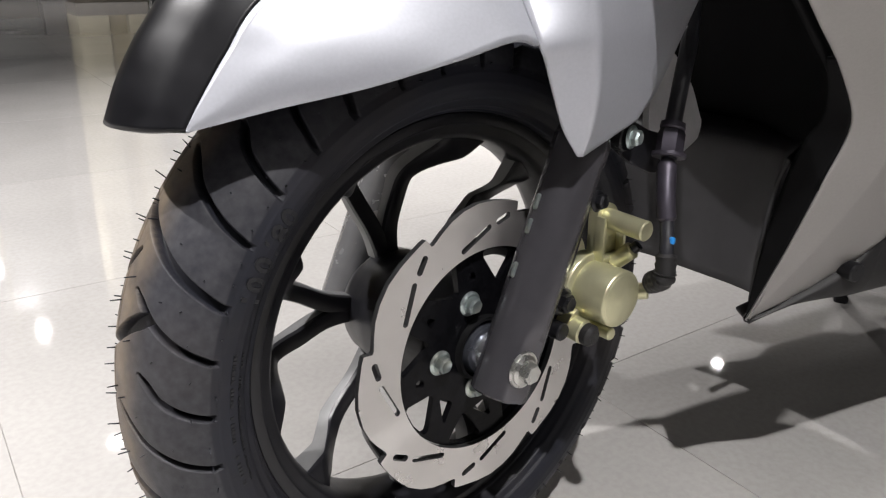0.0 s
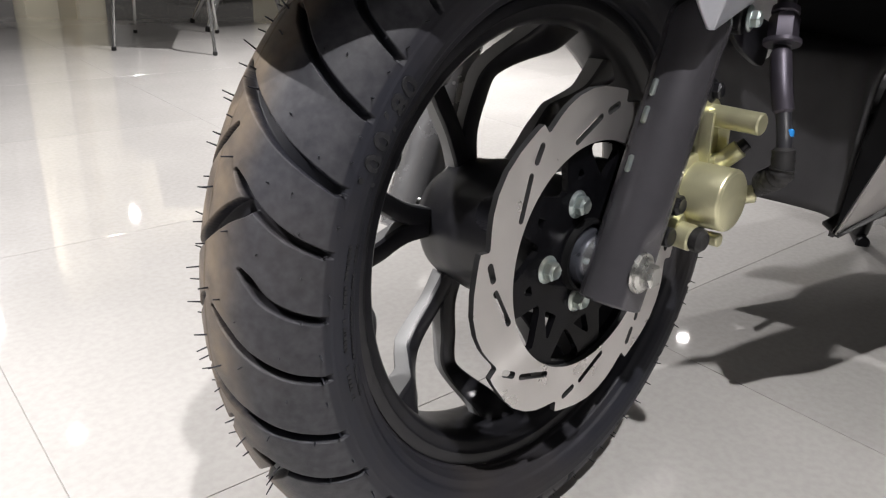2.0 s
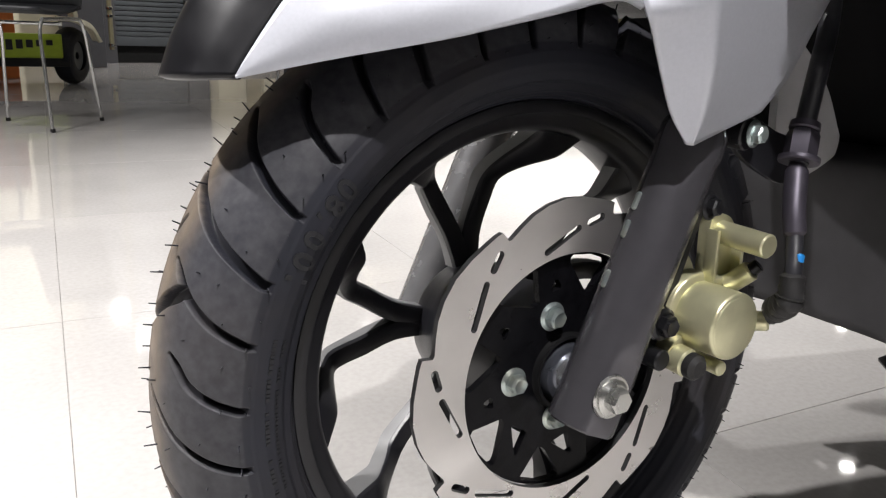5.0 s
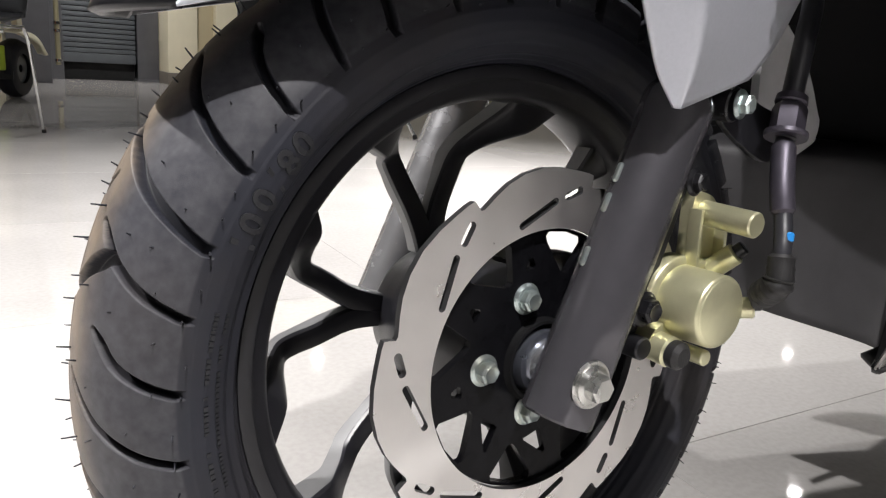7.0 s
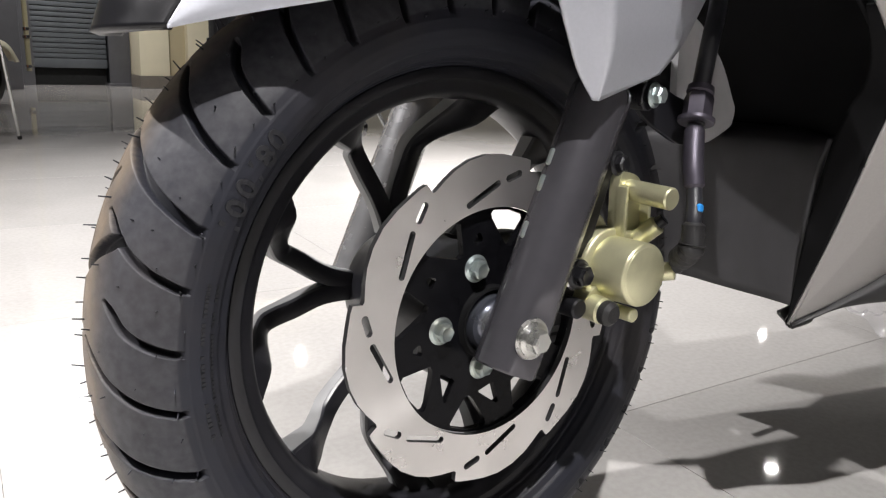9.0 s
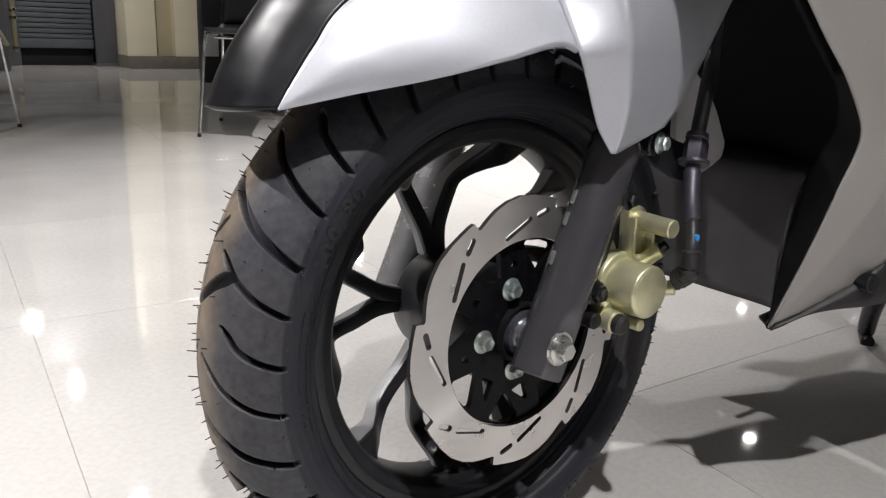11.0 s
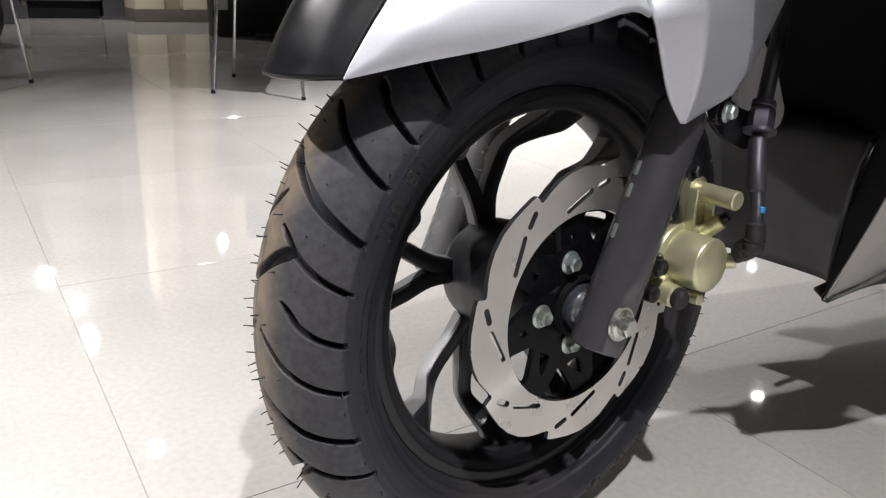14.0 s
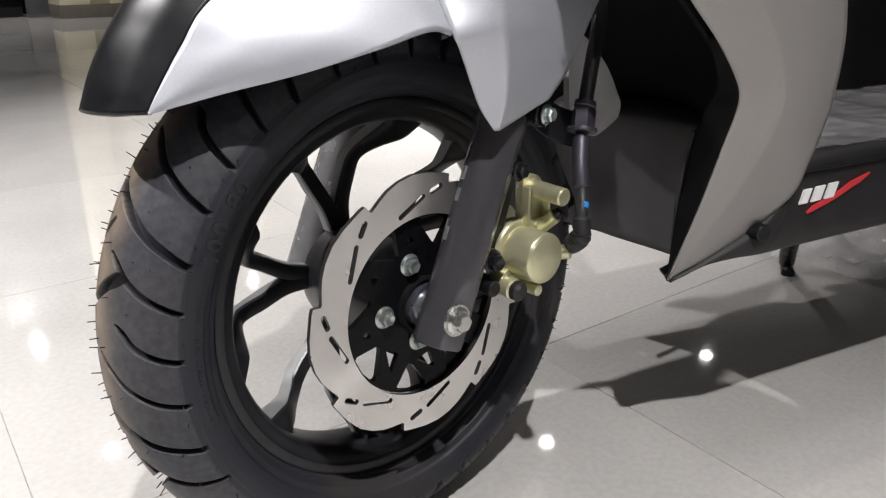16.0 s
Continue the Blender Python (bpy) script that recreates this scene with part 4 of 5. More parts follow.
# body above: front cowl, rear body and seat
half = [(-0.105, -0.175), (-0.150, -0.120), (-0.180, -0.04), (-0.185, 0.0), (-0.180, 0.04), (-0.150, 0.120), (-0.105, 0.175)]
loft("front_cowl", [[(u, v, 0.335 + 0.02 * (1 - abs(v) / 0.175)) for u, v in half], [(u * 0.9 + 0.04, v * 0.95, 0.49 + 0.03 * (1 - abs(v) / 0.175)) for u, v in half], [(u * 0.6 + 0.09, v * 0.85, 0.64 + 0.04 * (1 - abs(v) / 0.175)) for u, v in half]], SILVER_PAINT, "silver front cowl")
loft("cowl_back", [[(0.03, -0.200, 0.330), (0.08, -0.10, 0.330), (0.10, 0.0, 0.330), (0.08, 0.10, 0.330), (0.03, 0.200, 0.330)], [(0.03, -0.170, 0.48), (0.08, -0.09, 0.48), (0.09, 0.0, 0.48), (0.08, 0.09, 0.48), (0.03, 0.170, 0.48)], [(0.05, -0.140, 0.62), (0.07, -0.08, 0.64), (0.08, 0.0, 0.65), (0.07, 0.08, 0.64), (0.05, 0.140, 0.62)]], BLACK_PLASTIC, "black inner cowl")
for sg in (-1, 1):
    loft("rear_body", [[(0.667, 0.0, z) for z in (-0.03, 0.08, 0.22, 0.36)], [(0.672, 0.14 * sg, z) for z in (-0.03, 0.08, 0.22, 0.36)], [(0.690, 0.258 * sg, z) for z in (-0.03, 0.08, 0.22, 0.36)], [(0.95, 0.225 * sg, z) for z in (-0.03, 0.08, 0.24, 0.37)], [(1.30, 0.170 * sg, z) for z in (0.02, 0.12, 0.26, 0.38)], [(1.60, 0.110 * sg, z) for z in (0.15, 0.22, 0.30, 0.40)]], DARKENED_BLACK, "black rear body side", 0.004, float(sg))
loft("seat", [[(0.66, -0.130, 0.370), (0.95, -0.165, 0.385), (1.30, -0.16, 0.400), (1.60, -0.11, 0.42)], [(0.64, 0.0, 0.405), (0.95, 0.0, 0.430), (1.30, 0.0, 0.46), (1.61, 0.0, 0.46)], [(0.66, 0.130, 0.370), (0.95, 0.165, 0.385), (1.30, 0.16, 0.400), (1.60, 0.11, 0.42)]], BLACK_PLASTIC, "black seat", 0.03)
part("foot_hook", tube([body(0.663, -0.07, 0.115), body(0.650, -0.065, 0.100), body(0.646, -0.045, 0.098), body(0.650, -0.02, 0.103), body(0.663, -0.015, 0.118)], 0.004, 10), CHROME, scooter, "chromed hook")
part("rear_tyre", lathe([(-0.045, 0.150), (-0.048, 0.185), (-0.038, 0.212), (-0.015, 0.226), (0.015, 0.226), (0.038, 0.212), (0.048, 0.185), (0.045, 0.150)], 72, Matrix.Translation(body(1.18, 0.0, 0.004)) @ Matrix.Rotation(YAW, 4, "Z") @ Y_AXIS), RUBBER, scooter, "black rubber rear tyre")
# centre stand
stand = part("stand", tube([(0.745, 0.022, -0.050), (0.800, 0.050, -0.110), (0.845, 0.078, -0.175), (0.868, 0.090, -0.214)], lambda u: 0.016 - 0.003 * u, 14), BLACK_BOLT, scooter, "black steel stand")
part("stand_foot", rod((0.846, 0.076, -0.2265), (0.902, 0.106, -0.2290), 0.0105, 0.003, 16), BLACK_BOLT, stand, "black rubber foot")

# ---------------------------------------------------------------- floor of polished tiles
def tile_material(name, base, dark, rough):
    mat = bpy.data.materials.new(name)
    mat.use_nodes = True
    nt = mat.node_tree
    bsdf = nt.nodes["Principled BSDF"]
    tc = nt.nodes.new("ShaderNodeTexCoord")
    geo = nt.nodes.new("ShaderNodeNewGeometry")
    info = nt.nodes.new("ShaderNodeObjectInfo")
    specks = nt.nodes.new("ShaderNodeTexNoise")
    specks.inputs["Scale"].default_value, specks.inputs["Detail"].default_value = 130, 4
    nt.links.new(geo.outputs["Position"], specks.inputs["Vector"])
    cloud = nt.nodes.new("ShaderNodeTexNoise")
    cloud.inputs["Scale"].default_value, cloud.inputs["Detail"].default_value = 5, 6
    nt.links.new(geo.outputs["Position"], cloud.inputs["Vector"])
    ramp = nt.nodes.new("ShaderNodeValToRGB")
    ramp.color_ramp.elements[0].position, ramp.color_ramp.elements[1].position = 0.34, 0.62
    ramp.color_ramp.elements[0].color, ramp.color_ramp.elements[1].color = (*dark, 1), (*base, 1)
    nt.links.new(specks.outputs["Fac"], ramp.inputs["Fac"])
    mul = nt.nodes.new("ShaderNodeMapRange")
    mul.inputs["To Min"].default_value, mul.inputs["To Max"].default_value = 0.86, 1.1
    nt.links.new(cloud.outputs["Fac"], mul.inputs["Value"])
    per = nt.nodes.new("ShaderNodeMapRange")
    per.inputs["To Min"].default_value, per.inputs["To Max"].default_value = 0.96, 1.04
    nt.links.new(info.outputs["Random"], per.inputs["Value"])
    m1 = nt.nodes.new("ShaderNodeMath")
    m1.operation = "MULTIPLY"
    nt.links.new(mul.outputs["Result"], m1.inputs[0])
    nt.links.new(per.outputs["Result"], m1.inputs[1])
    hsv = nt.nodes.new("ShaderNodeHueSaturation")
    nt.links.new(ramp.outputs["Color"], hsv.inputs["Color"])
    nt.links.new(m1.outputs["Value"], hsv.inputs["Value"])
    nt.links.new(hsv.outputs["Color"], bsdf.inputs["Base Color"])
    rr = nt.nodes.new("ShaderNodeMapRange")
    rr.inputs["To Min"].default_value, rr.inputs["To Max"].default_value = rough * 0.7, rough * 1.5
    nt.links.new(cloud.outputs["Fac"], rr.inputs["Value"])
    nt.links.new(rr.outputs["Result"], bsdf.inputs["Roughness"])
    bsdf.inputs["Specular IOR Level"].default_value = 0.5
    bsdf.inputs["IOR"].default_value = 1.75
    return mat


TILE = tile_material("polished_floor_tile", (0.445, 0.431, 0.415), (0.411, 0.397, 0.381), 0.036)
GROUT = material("tile_grout", (0.33, 0.315, 0.30), 0.8, vary=0.2, scale=60)
WALL_BEIGE = material("beige_wall_paint", (0.80, 0.74, 0.55), 0.6, vary=0.04, scale=8, bump=0.05)
# unseen walls and ceiling set dark so they bounce little light
WALL_DARK = material("grey_wall_paint", (0.07, 0.07, 0.074), 0.6, vary=0.04, scale=6, bump=0.05)
CEILING_DARK = material("dark_ceiling_paint", (0.13, 0.13, 0.13), 0.7, vary=0.03, scale=5)
CHARCOAL = material("charcoal_panel", (0.030, 0.032, 0.036), 0.45, vary=0.12, scale=10, bump=0.05)
SKIRTING = material("brown_grey_skirting", (0.17, 0.15, 0.125), 0.45, vary=0.1, scale=20)
RECESS = material("tan_wall_paint", (0.46, 0.40, 0.26), 0.6, vary=0.04, scale=8)

X0, X1, Y0, Y1 = -5.0, 9.0, -5.0, 6.15
floor_slab = tagged(box("floor", (X0, Y0, -0.06), (X1, Y1, -0.0015), GROUT, bevel=0), "polished grey beige tiled floor", "floor", kind="structure")
TILT_GRID = pose(0.334, 0.170, 0, 0, 0, -4.6)
tile_size, joint = 0.600, 0.0009


def tile_mesh():
    bm = bmesh.new()
    h = (tile_size - joint) / 2
    rings = [[bm.verts.new((sx * k, sy * k, z)) for sx, sy in ((-1, -1), (1, -1), (1, 1), (-1, 1))] for k, z in ((h, -0.0014), (h, -0.0002), (h - 0.0002, 0.0))]
    for p, q in zip(rings, rings[1:]):
        for i in range(4):
            bm.faces.new((p[i], p[(i + 1) % 4], q[(i + 1) % 4], q[i]))
    bm.faces.new(rings[-1])
    me = bpy.data.meshes.new("tile")
    bm.to_mesh(me)
    bm.free()
    me.materials.append(TILE)
    return me


TILE_MESH = tile_mesh()
rest_v, rest_f = [], []
for i in range(-11, 17):
    for j in range(-11, 13):
        c = TILT_GRID @ Vector(((i + 0.5) * tile_size, (j + 0.5) * tile_size, 0))
        if not (X0 + 0.02 < c.x < X1 - 0.02 and Y0 + 0.02 < c.y < Y1 - 0.02):
            continue
        if -1.6 < c.x < 4.6 and -1.2 < c.y < 6.2:
            ob = new("tile", TILE_MESH)
            ob.matrix_world = Matrix.Translation(c) @ pose(0, 0, 0, 0, 0, -4.6)
            ob.parent = floor_slab
        else:
            m = Matrix.Translation(c) @ pose(0, 0, 0, 0, 0, -4.6)
            b = len(rest_v)
            h = (tile_size - joint) / 2
            rest_v += [tuple(m @ Vector((sx * h, sy * h, z))) for z in (-0.0014, 0.0) for sx, sy in ((-1, -1), (1, -1), (1, 1), (-1, 1))]
            rest_f += [(b + 4, b + 5, b + 6, b + 7)] + [(b + k, b + (k + 1) % 4, b + 4 + (k + 1) % 4, b + 4 + k) for k in range(4)]
me = bpy.data.meshes.new("outer_tiles")
me.from_pydata(rest_v, [], rest_f)
me.materials.append(TILE)
ob = new("outer_tiles", me)
ob.parent = floor_slab
ob["kind"] = "stuff"

# ---------------------------------------------------------------- the room
def wall(name, a, b, mat, label):
    return tagged(box(name, a, b, mat, bevel=0), label, "wall", kind="structure")


wall("wall_north", (X0, Y1, -0.06), (X1, Y1 + 0.15, CEIL), WALL_BEIGE, "beige painted showroom wall")
wall("wall_south", (X0, Y0 - 0.15, -0.06), (X1, Y0, CEIL), WALL_DARK, "plain grey showroom wall")
wall("wall_west", (X0 - 0.15, Y0, -0.06), (X0, Y1, CEIL), WALL_DARK, "plain grey showroom wall")
wall("wall_east", (X1, Y0, -0.06), (X1 + 0.15, Y1, CEIL), WALL_DARK, "plain grey showroom wall")
tagged(box("ceiling", (X0, Y0, CEIL), (X1, Y1, CEIL + 0.1), CEILING_DARK, bevel=0), "dark grey ceiling", "ceiling", kind="structure")


LAMP_RING = material("white_lamp_ring", (0.75, 0.75, 0.75), 0.4, vary=0.02)
LAMP_GLOW = material("lamp_glass", (0.8, 0.8, 0.8), 0.4, vary=0.02)
LAMP_GLOW.node_tree.nodes["Principled BSDF"].inputs["Emission Color"].default_value = (1.0, 0.97, 0.94, 1)
LAMP_GLOW.node_tree.nodes["Principled BSDF"].inputs["Emission Strength"].default_value = 80
first_lamp = None
for x, y, watts, beam_angle, tip in LAMPS:
    if first_lamp is None:
        first_lamp = thing("downlight", "round white recessed ceiling downlight", "ceiling lamp", pose(x, y, CEIL), "downlights in the ceiling")
        part("trim_ring", lathe([(0, 0.075), (-0.006, 0.078), (-0.008, 0.088), (-0.004, 0.094), (0, 0.095)], 40), LAMP_RING, first_lamp)
        part("diffuser", lathe([(-0.004, 0.0), (-0.004, 0.040)], 24), LAMP_GLOW, first_lamp, "glowing lamp glass")
        part("reflector", lathe([(-0.001, 0.041), (-0.001, 0.074)], 32), CHROME, first_lamp)
    else:
        # the two added fill lamps get the same downlight body
        copy_thing(first_lamp, pose(x, y, CEIL))
    lamp("lamp_light", pose(x, y, CEIL - (0.045 if tip else 0.012), tip), 0.055, watts, (1.0, 0.970, 0.966), beam_angle)

# three more discs of this make, added on the far wall for floor glints
for x, y, z in ((0.52, 5.445, 1.77), (2.13, Y1 - 0.001, 2.01), (3.72, Y1 - 0.001, 1.97)):
    wall_light = copy_thing(first_lamp, pose(x, y, z, -90))
    wall_light.name = "wall_light"
    tagged(wall_light, "round white lamp disc added on the post for a floor glint" if y < 6 else "round white lamp disc added on the beige wall for a floor glint", "wall lamp", "lamps on the far wall")

# column with its recess and skirting
column = thing("column", "beige column with a tan recess and a brown skirting", "column", pose(1.36, 5.62, 0), kind="structure")
box("column_left", (0.0, 0.0, 0.09), (0.215, 0.53, CEIL), WALL_BEIGE, column, bevel=0.004)
box("column_right", (0.355, 0.0, 0.09), (0.535, 0.53, CEIL), WALL_BEIGE, column, bevel=0.004)
box("recess", (0.215, 0.06, 0.09), (0.355, 0.53, CEIL), RECESS, column, bevel=0)
box("skirting", (-0.008, -0.010, 0.0), (0.543, 0.53, 0.09), SKIRTING, column, bevel=0.003)

# dark shutter door, posts and cabinet along the far wall
GREY_SHUTTER = material("grey_shutter_paint", (0.085, 0.092, 0.100), 0.4, vary=0.1, scale=12)
DARK_POST = material("dark_grey_post", (0.085, 0.085, 0.092), 0.45, vary=0.1, scale=12)
BLACK_GAP = material("black_gap_backing", (0.004, 0.004, 0.004), 0.8, vary=0.1)
PIPE_PAINT = material("cream_pipe_paint", (0.22, 0.20, 0.12), 0.5, vary=0.06)
TUBE_STEEL = material("bright_chair_tube", (0.74, 0.74, 0.73), 0.16, 0.85, vary=0.04, scale=40)
PAPER = material("white_paper", (0.75, 0.76, 0.76), 0.7, vary=0.03)
RED_PLASTIC = material("red_plastic", (0.45, 0.02, 0.03), 0.35, vary=0.08)
LIME = material("lime_green_paint", (0.42, 0.55, 0.04), 0.4, vary=0.06)
CREAM = material("cream_paint", (0.70, 0.66, 0.50), 0.4, vary=0.05)
ORANGE = material("orange_panel", (0.60, 0.16, 0.03), 0.5, vary=0.05)

door = thing("shutter_door", "grey louvred shutter door with a dark gap below", "door", pose(0.70, 5.92, 0), kind="structure")
box("frame_left", (-0.10, -0.05, 0.0), (0.0, 0.05, CEIL), DARK_POST, door, bevel=0.003)
box("frame_right", (0.50, -0.05, 0.0), (0.60, 0.05, CEIL), DARK_POST, door, bevel=0.003)
# near-black board, the darkness of the gap put into its colour
box("gap_board", (0.0, 0.03, 0.0), (0.50, 0.05, CEIL), BLACK_GAP, door, bevel=0)
box("bottom_rail", (0.0, -0.02, 0.125), (0.50, 0.028, 0.19), GREY_SHUTTER, door, bevel=0.003)
slat_me = None
for k in range(60):
    z = 0.195 + 0.036 * k
    if z > CEIL - 0.05:
        break
    if slat_me is None:
        ob = box("slat", (0.0, -0.012, 0.0), (0.50, 0.012, 0.030), GREY_SHUTTER, door, bevel=0.004)
        slat_me = ob.data
    else:
        ob = new("slat", slat_me)
        ob.parent = door
    ob.location = (0, 0, z)
post = thing("dark_post", "dark grey steel post beside the column", "post", pose(1.20, 5.85, 0), kind="structure")
box("post_body", (0.0, 0.0, 0.0), (0.155, 0.22, CEIL), DARK_POST, post, bevel=0.006)
box("post_plate", (-0.01, -0.01, 0.0), (0.165, 0.22, 0.02), DARK_POST, post, bevel=0.003)
post2 = thing("dark_post", "dark grey steel post beside a cream pipe", "post", pose(0.30, 5.45, 0), kind="structure")
box("post_body", (0.0, 0.0, 0.0), (0.26, 0.20, CEIL), DARK_POST, post2, bevel=0.006)
pipe = thing("wall_pipe", "cream painted pipe with clips", "pipe", pose(0.60, 5.45, 0), kind="structure")
part("pipe_run", rod((0, 0, 0.12), (0, 0, CEIL), 0.016, 0.001, 16), PIPE_PAINT, pipe)
for z in (0.14, 0.33, 0.38):
    part("pipe_clip", rod((0, 0, z), (0, 0, z + 0.02), 0.024, 0.002, 16), CHROME, pipe)

cabinet = thing("cabinet", "charcoal cabinet with a white notice on it", "cabinet", pose(1.50, 4.50, 0))
box("cabinet_body", (0.0, 0.0, 0.0), (0.95, 0.09, 0.95), CHARCOAL, cabinet, bevel=0.005)
box("cabinet_door", (0.115, -0.014, 0.03), (0.93, -0.001, 0.92), CHARCOAL, cabinet, bevel=0.003)
notice = box("notice", (1.502, 4.478, 0.165), (1.590, 4.4845, 0.335), PAPER, bevel=0.0005)
tagged(notice, "white paper notice on the charcoal cabinet", "notice")
chair_red = thing("office_chair", "black chair with a red curved arm beside the cabinet", "chair", pose(1.72, 4.15, 0))
part("arm", tube([(-0.10, 0.0, 0.47), (-0.09, 0, 0.36), (-0.03, 0, 0.30), (0.06, 0, 0.285)], 0.017, 12), RED_PLASTIC, chair_red)
box("seat", (-0.08, -0.18, 0.26), (0.36, 0.20, 0.31), CHARCOAL, chair_red, bevel=0.02)
box("backrest", (0.0, 0.16, 0.33), (0.36, 0.21, 0.80), CHARCOAL, chair_red, bevel=0.02)
part("column", rod((0.14, 0, 0.03), (0.14, 0, 0.27), 0.025, 0.002, 16), BLACK_BOLT, chair_red)
for k in range(5):
    part("leg", tube([(0.14, 0, 0.05), (0.14 + 0.22 * math.cos(1.256 * k), 0.22 * math.sin(1.256 * k), 0.022)], 0.016, 10), BLACK_BOLT, chair_red)


# tubular chairs
def tube_chair(m, feet, seat_z, label, group):
    ob = thing("visitor_chair", label, "chair", m, group)
    top = seat_z - 0.03
    c = Vector((sum(f[0] for f in feet) / 4, sum(f[1] for f in feet) / 4, 0))
    # two inverted U frames: feet 0-1 and 2-3
    for a, b in ((0, 1), (2, 3)):
        pa, pb = Vector((*feet[a], 0.006)), Vector((*feet[b], 0.006))
        ta, tb = pa.lerp(c, 0.16), pb.lerp(c, 0.16)
        ta.z = tb.z = top
        la, lb = ta.lerp(tb, 0.16), ta.lerp(tb, 0.84)
        part("leg_frame", tube([pa, pa.lerp(ta, 0.55), pa.lerp(ta, 0.9), ta.lerp(la, 0.45) + Vector((0, 0, 0.012)), la + Vector((0, 0, 0.016)), lb + Vector((0, 0, 0.016)), tb.lerp(lb, 0.45) + Vector((0, 0, 0.012)), pb.lerp(tb, 0.9), pb.lerp(tb, 0.55), pb], 0.0062, 12, None, 6), TUBE_STEEL, ob, "chromed steel tube")
        for p in (pa, pb):
            part("foot_cap", rod((p.x, p.y, 0.0), (p.x, p.y, 0.014), 0.0082, 0.002, 14), BLACK_PLASTIC, ob)
    ts = [Vector((*f, 0)).lerp(c, 0.16) for f in feet]
    bar = [(ts[0] + ts[1]) / 2 + Vector((0, 0, top)), (ts[2] + ts[3]) / 2 + Vector((0, 0, top))]
    part("cross_bar", tube(bar, 0.0062, 10), TUBE_STEEL, ob)
    r0 = [ts[0] * 1.0, (ts[0] + ts[2]) / 2, ts[2] * 1.0]
    r1 = [ts[1] * 1.0, (ts[1] + ts[3]) / 2, ts[3] * 1.0]
    up = Vector((0, 0, seat_z))
    rows = [[p + up + Vector((0, 0, 0.012)) for p in r0], [(p + q) / 2 + up for p, q in zip(r0, r1)], [p + up + Vector((0, 0, 0.02)) for p in r1]]
    sheet("seat", rows, CHARCOAL, ob, "dark moulded seat", 0.014, 5, 5)
    d = (r1[1] - r0[1]).normalized()
    rows = [[p + up + Vector((0, 0, 0.02)) + d * 0.00 for p in r1], [p + up + Vector((0, 0, 0.18)) + d * 0.05 for p in r1], [p + up + Vector((0, 0, 0.36)) + d * 0.10 for p in r1]]
    sheet("backrest", rows, CHARCOAL, ob, "dark moulded backrest", 0.012, 5, 5)
    return ob


G = "steel tube chairs in the showroom"
tube_chair(pose(0, 0, 0), [(0.663, 2.42), (0.905, 2.80), (0.903, 2.17), (1.180, 2.66)], 0.385, "chromed tube visitor chair with a dark seat", G)
tube_chair(pose(0, 0, 0), [(-0.053, 2.60), (0.140, 2.86), (-0.340, 2.70), (-0.170, 2.92)], 0.385, "chromed tube visitor chair near the lime scooter", G)

# chair on four splayed legs behind the first visitor chair
splayed = thing("splayed_leg_chair", "black shell chair on four splayed chromed legs", "chair", pose(1.425, 2.817, 0))
for fx, fy in ((-0.172, 0.186), (-0.254, -0.103), (0.187, -0.184), (0.237, 0.103)):
    leg = part("leg", tube([(fx, fy, 0.014), (fx * 0.62, fy * 0.62, 0.185), (fx * 0.30, fy * 0.30, 0.345)], lambda u: 0.0088 + 0.0050 * u, 14), TUBE_STEEL, splayed, "chromed splayed leg")
    part("foot_cap", rod((fx * 1.02, fy * 1.02, 0.0), (fx, fy, 0.020), 0.0110, 0.002, 16), BLACK_PLASTIC, leg, "black rubber foot")
part("leg_hub", lathe([(0.335, 0.0), (0.335, 0.085), (0.345, 0.095), (0.365, 0.095), (0.365, 0.0)], 28), BLACK_BOLT, splayed)
sheet("seat_shell", [[(-0.21, 0.22, 0.80), (-0.20, 0.235, 0.60), (-0.19, 0.20, 0.40), (-0.20, 0.0, 0.375), (-0.19, -0.20, 0.395)], [(0.0, 0.265, 0.82), (0.0, 0.26, 0.60), (0.0, 0.215, 0.385), (0.0, 0.0, 0.366), (0.0, -0.215, 0.385)], [(0.21, 0.22, 0.80), (0.20, 0.235, 0.60), (0.19, 0.20, 0.40), (0.20, 0.0, 0.375), (0.19, -0.20, 0.395)]], CHARCOAL, splayed, "black moulded shell", 0.012, 6, 6)

# another scooter parked at the back
other = thing("parked_scooter", "lime green and cream scooter parked at the back", "scooter", pose(0.215, 4.30, 0))
part("tyre", lathe([(-0.045, 0.075), (-0.050, 0.11), (-0.040, 0.135), (-0.015, 0.148), (0.015, 0.148), (0.040, 0.135), (0.050, 0.11), (0.045, 0.075)], 48, Matrix.Translation((0.0, 0.0, 0.150)) @ Matrix(((0.5, 0, 0.866, 0), (0.866, 0, -0.5, 0), (0, 1, 0, 0), (0, 0, 0, 1)))), RUBBER, other, "black tyre")
part("rim", lathe([(-0.03, 0.02), (-0.035, 0.05), (-0.03, 0.075), (0.03, 0.075), (0.035, 0.05), (0.03, 0.02)], 32, Matrix.Translation((0.0, 0.0, 0.150)) @ Matrix(((0.5, 0, 0.866, 0), (0.866, 0, -0.5, 0), (0, 1, 0, 0), (0, 0, 0, 1)))), GREY_SHUTTER, other)
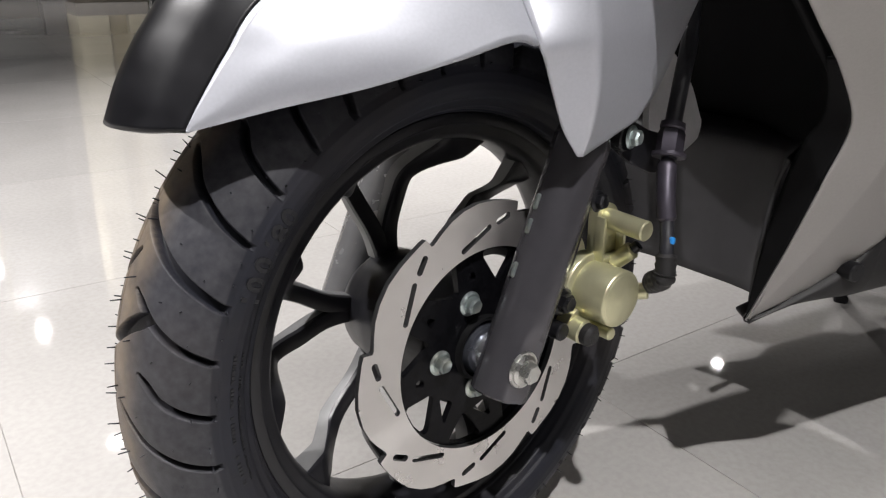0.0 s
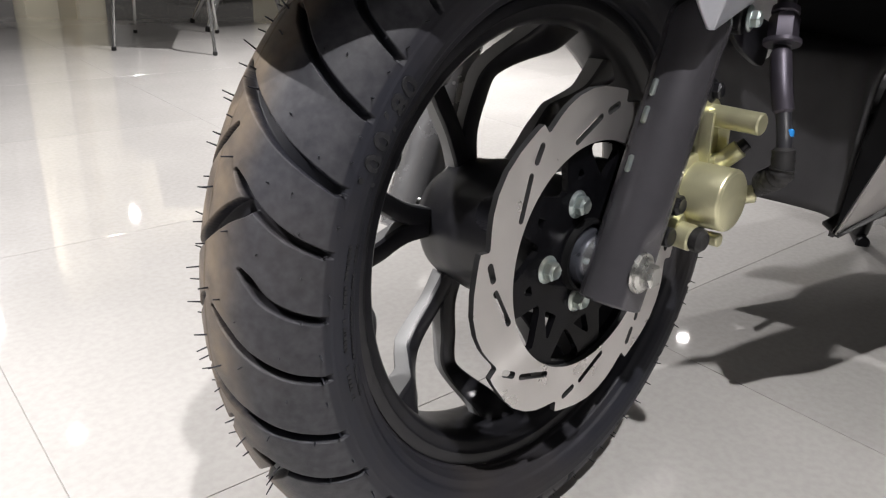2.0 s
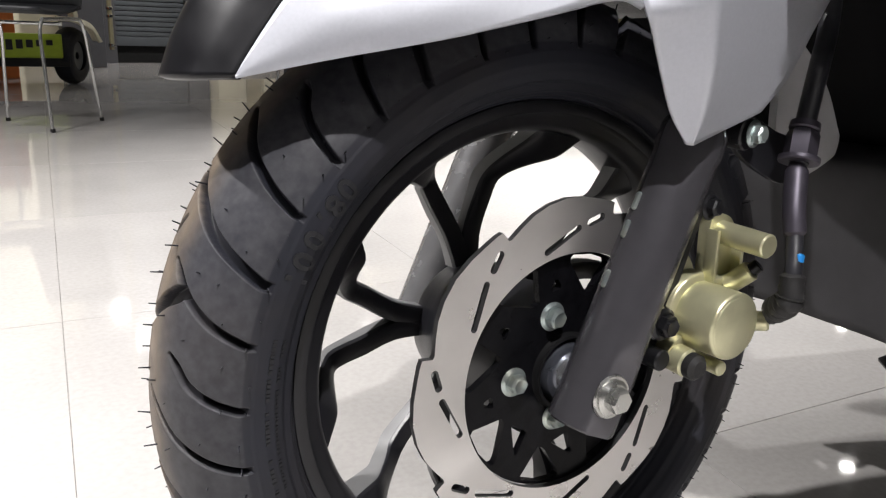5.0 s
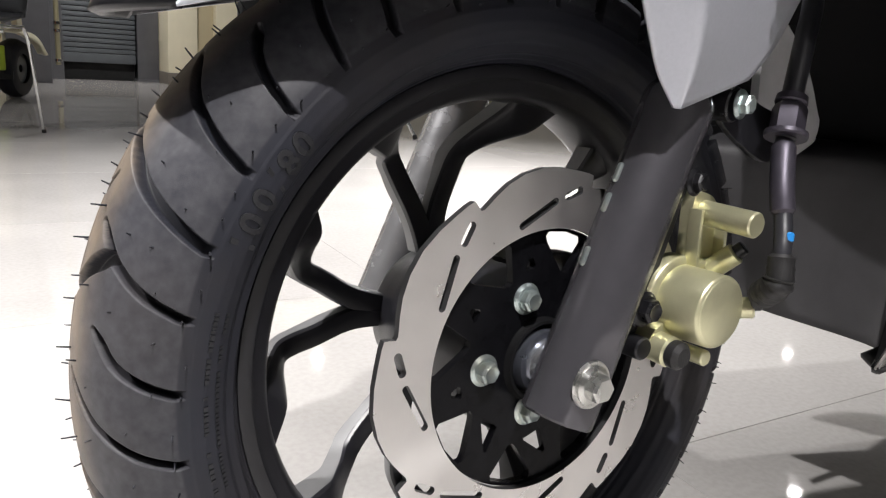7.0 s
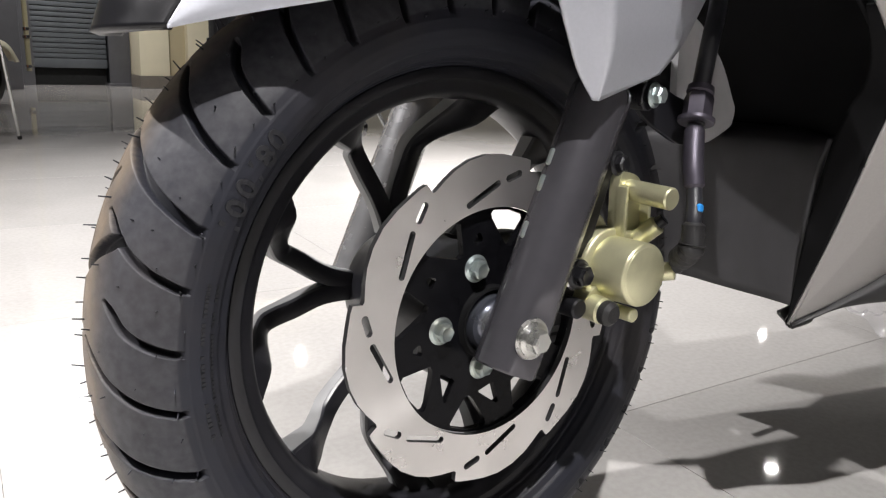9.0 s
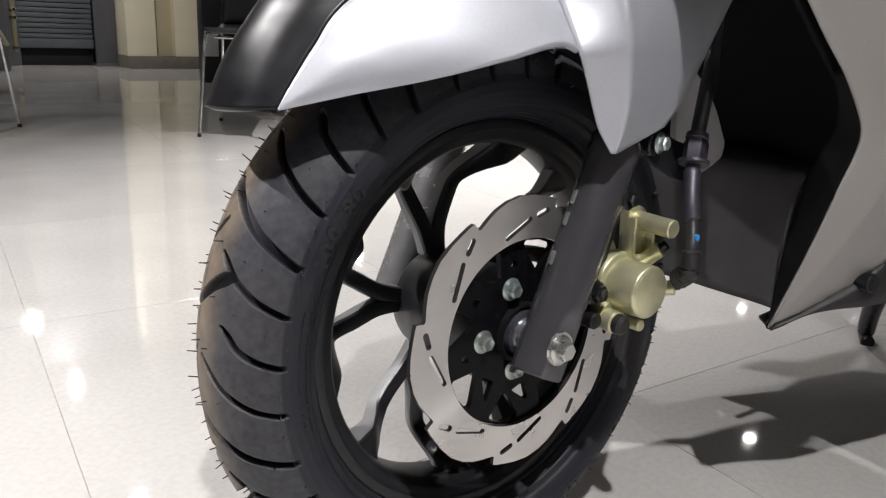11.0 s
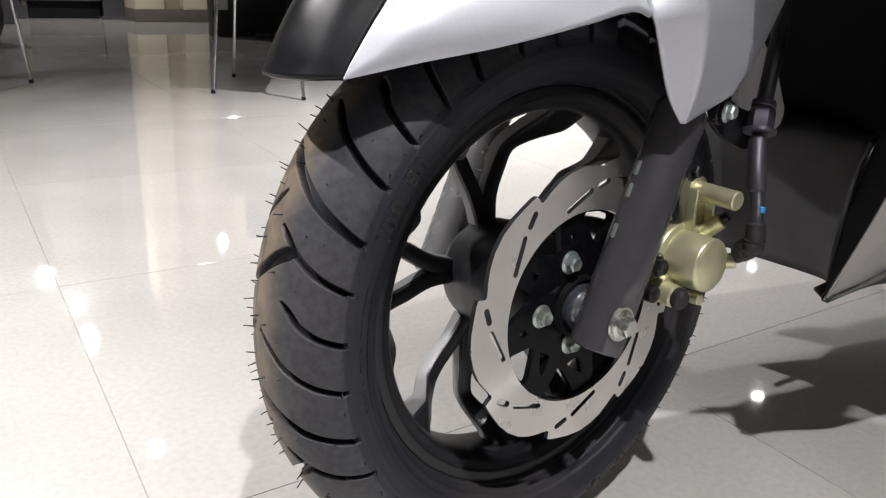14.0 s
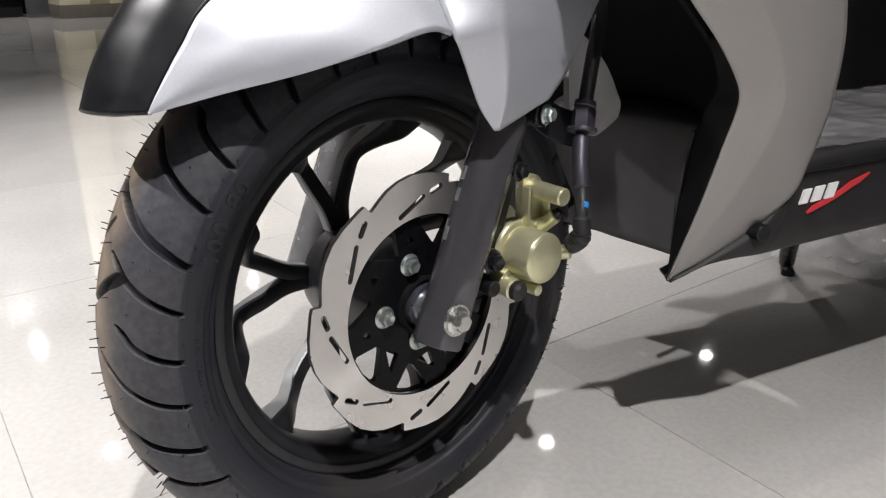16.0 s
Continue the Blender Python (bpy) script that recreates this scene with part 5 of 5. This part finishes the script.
sheet("fender", [[(0.13, -0.10, 0.225), (0.10, -0.12, 0.285), (0.03, -0.12, 0.325), (-0.05, -0.10, 0.335)], [(0.16, 0.0, 0.225), (0.11, 0.0, 0.315), (0.03, 0.0, 0.345), (-0.06, 0.0, 0.350)], [(0.13, 0.10, 0.225), (0.10, 0.12, 0.285), (0.03, 0.12, 0.325), (-0.05, 0.10, 0.335)]], CREAM, other, "cream front fender", 0.006, 6, 6)
sheet("leg_shield", [[(0.02, -0.10, 0.34), (0.00, -0.10, 0.50), (-0.05, -0.08, 0.75)], [(0.05, 0.0, 0.34), (0.03, 0.0, 0.52), (-0.03, 0.0, 0.78)], [(0.02, 0.12, 0.34), (0.00, 0.12, 0.50), (-0.05, 0.10, 0.75)]], CREAM, other, "cream leg shield", 0.006, 6, 6)
box("side_panel", (-0.36, -0.16, 0.145), (-0.055, -0.135, 0.265), LIME, other, "lime green side panel", 0.008)
for k in range(5):
    box("panel_mark", (-0.31 + 0.045 * k, -0.165, 0.185 + 0.006 * k), (-0.28 + 0.045 * k, -0.158, 0.235), BLACK_PLASTIC, other, "dark printed bar", 0.001)
box("floor_pan", (-0.60, -0.134, 0.10), (-0.02, 0.13, 0.17), BLACK_PLASTIC, other, bevel=0.01)
box("engine_cover", (-1.05, -0.12, 0.12), (-0.55, 0.12, 0.42), BLACK_PLASTIC, other, bevel=0.03)
part("rear_tyre", lathe([(-0.045, 0.075), (-0.050, 0.11), (-0.040, 0.135), (-0.015, 0.148), (0.015, 0.148), (0.040, 0.135), (0.050, 0.11), (0.045, 0.075)], 48, Matrix.Translation((-0.95, 0.0, 0.150)) @ Y_AXIS), RUBBER, other)
tagged(box("orange_board", (-0.62, 4.62, 0.0), (-0.02, 4.66, 0.62), ORANGE, bevel=0.004), "orange display board behind the parked scooter", "board")


# clear film lying crumpled on the floor beside the stand
film = part("plastic_film", crumpled((0.86, -0.10), 0.62, 0.34, 90, 55, 0.030, 7.7, lambda u, v, h: Vector((u + 0.25 * (v - 0.05), v - 0.05 * (u - 0.9), 0.001 + h))), FILM, angle=0)
tagged(film, "clear crumpled plastic film lying on the tiles", "plastic film")
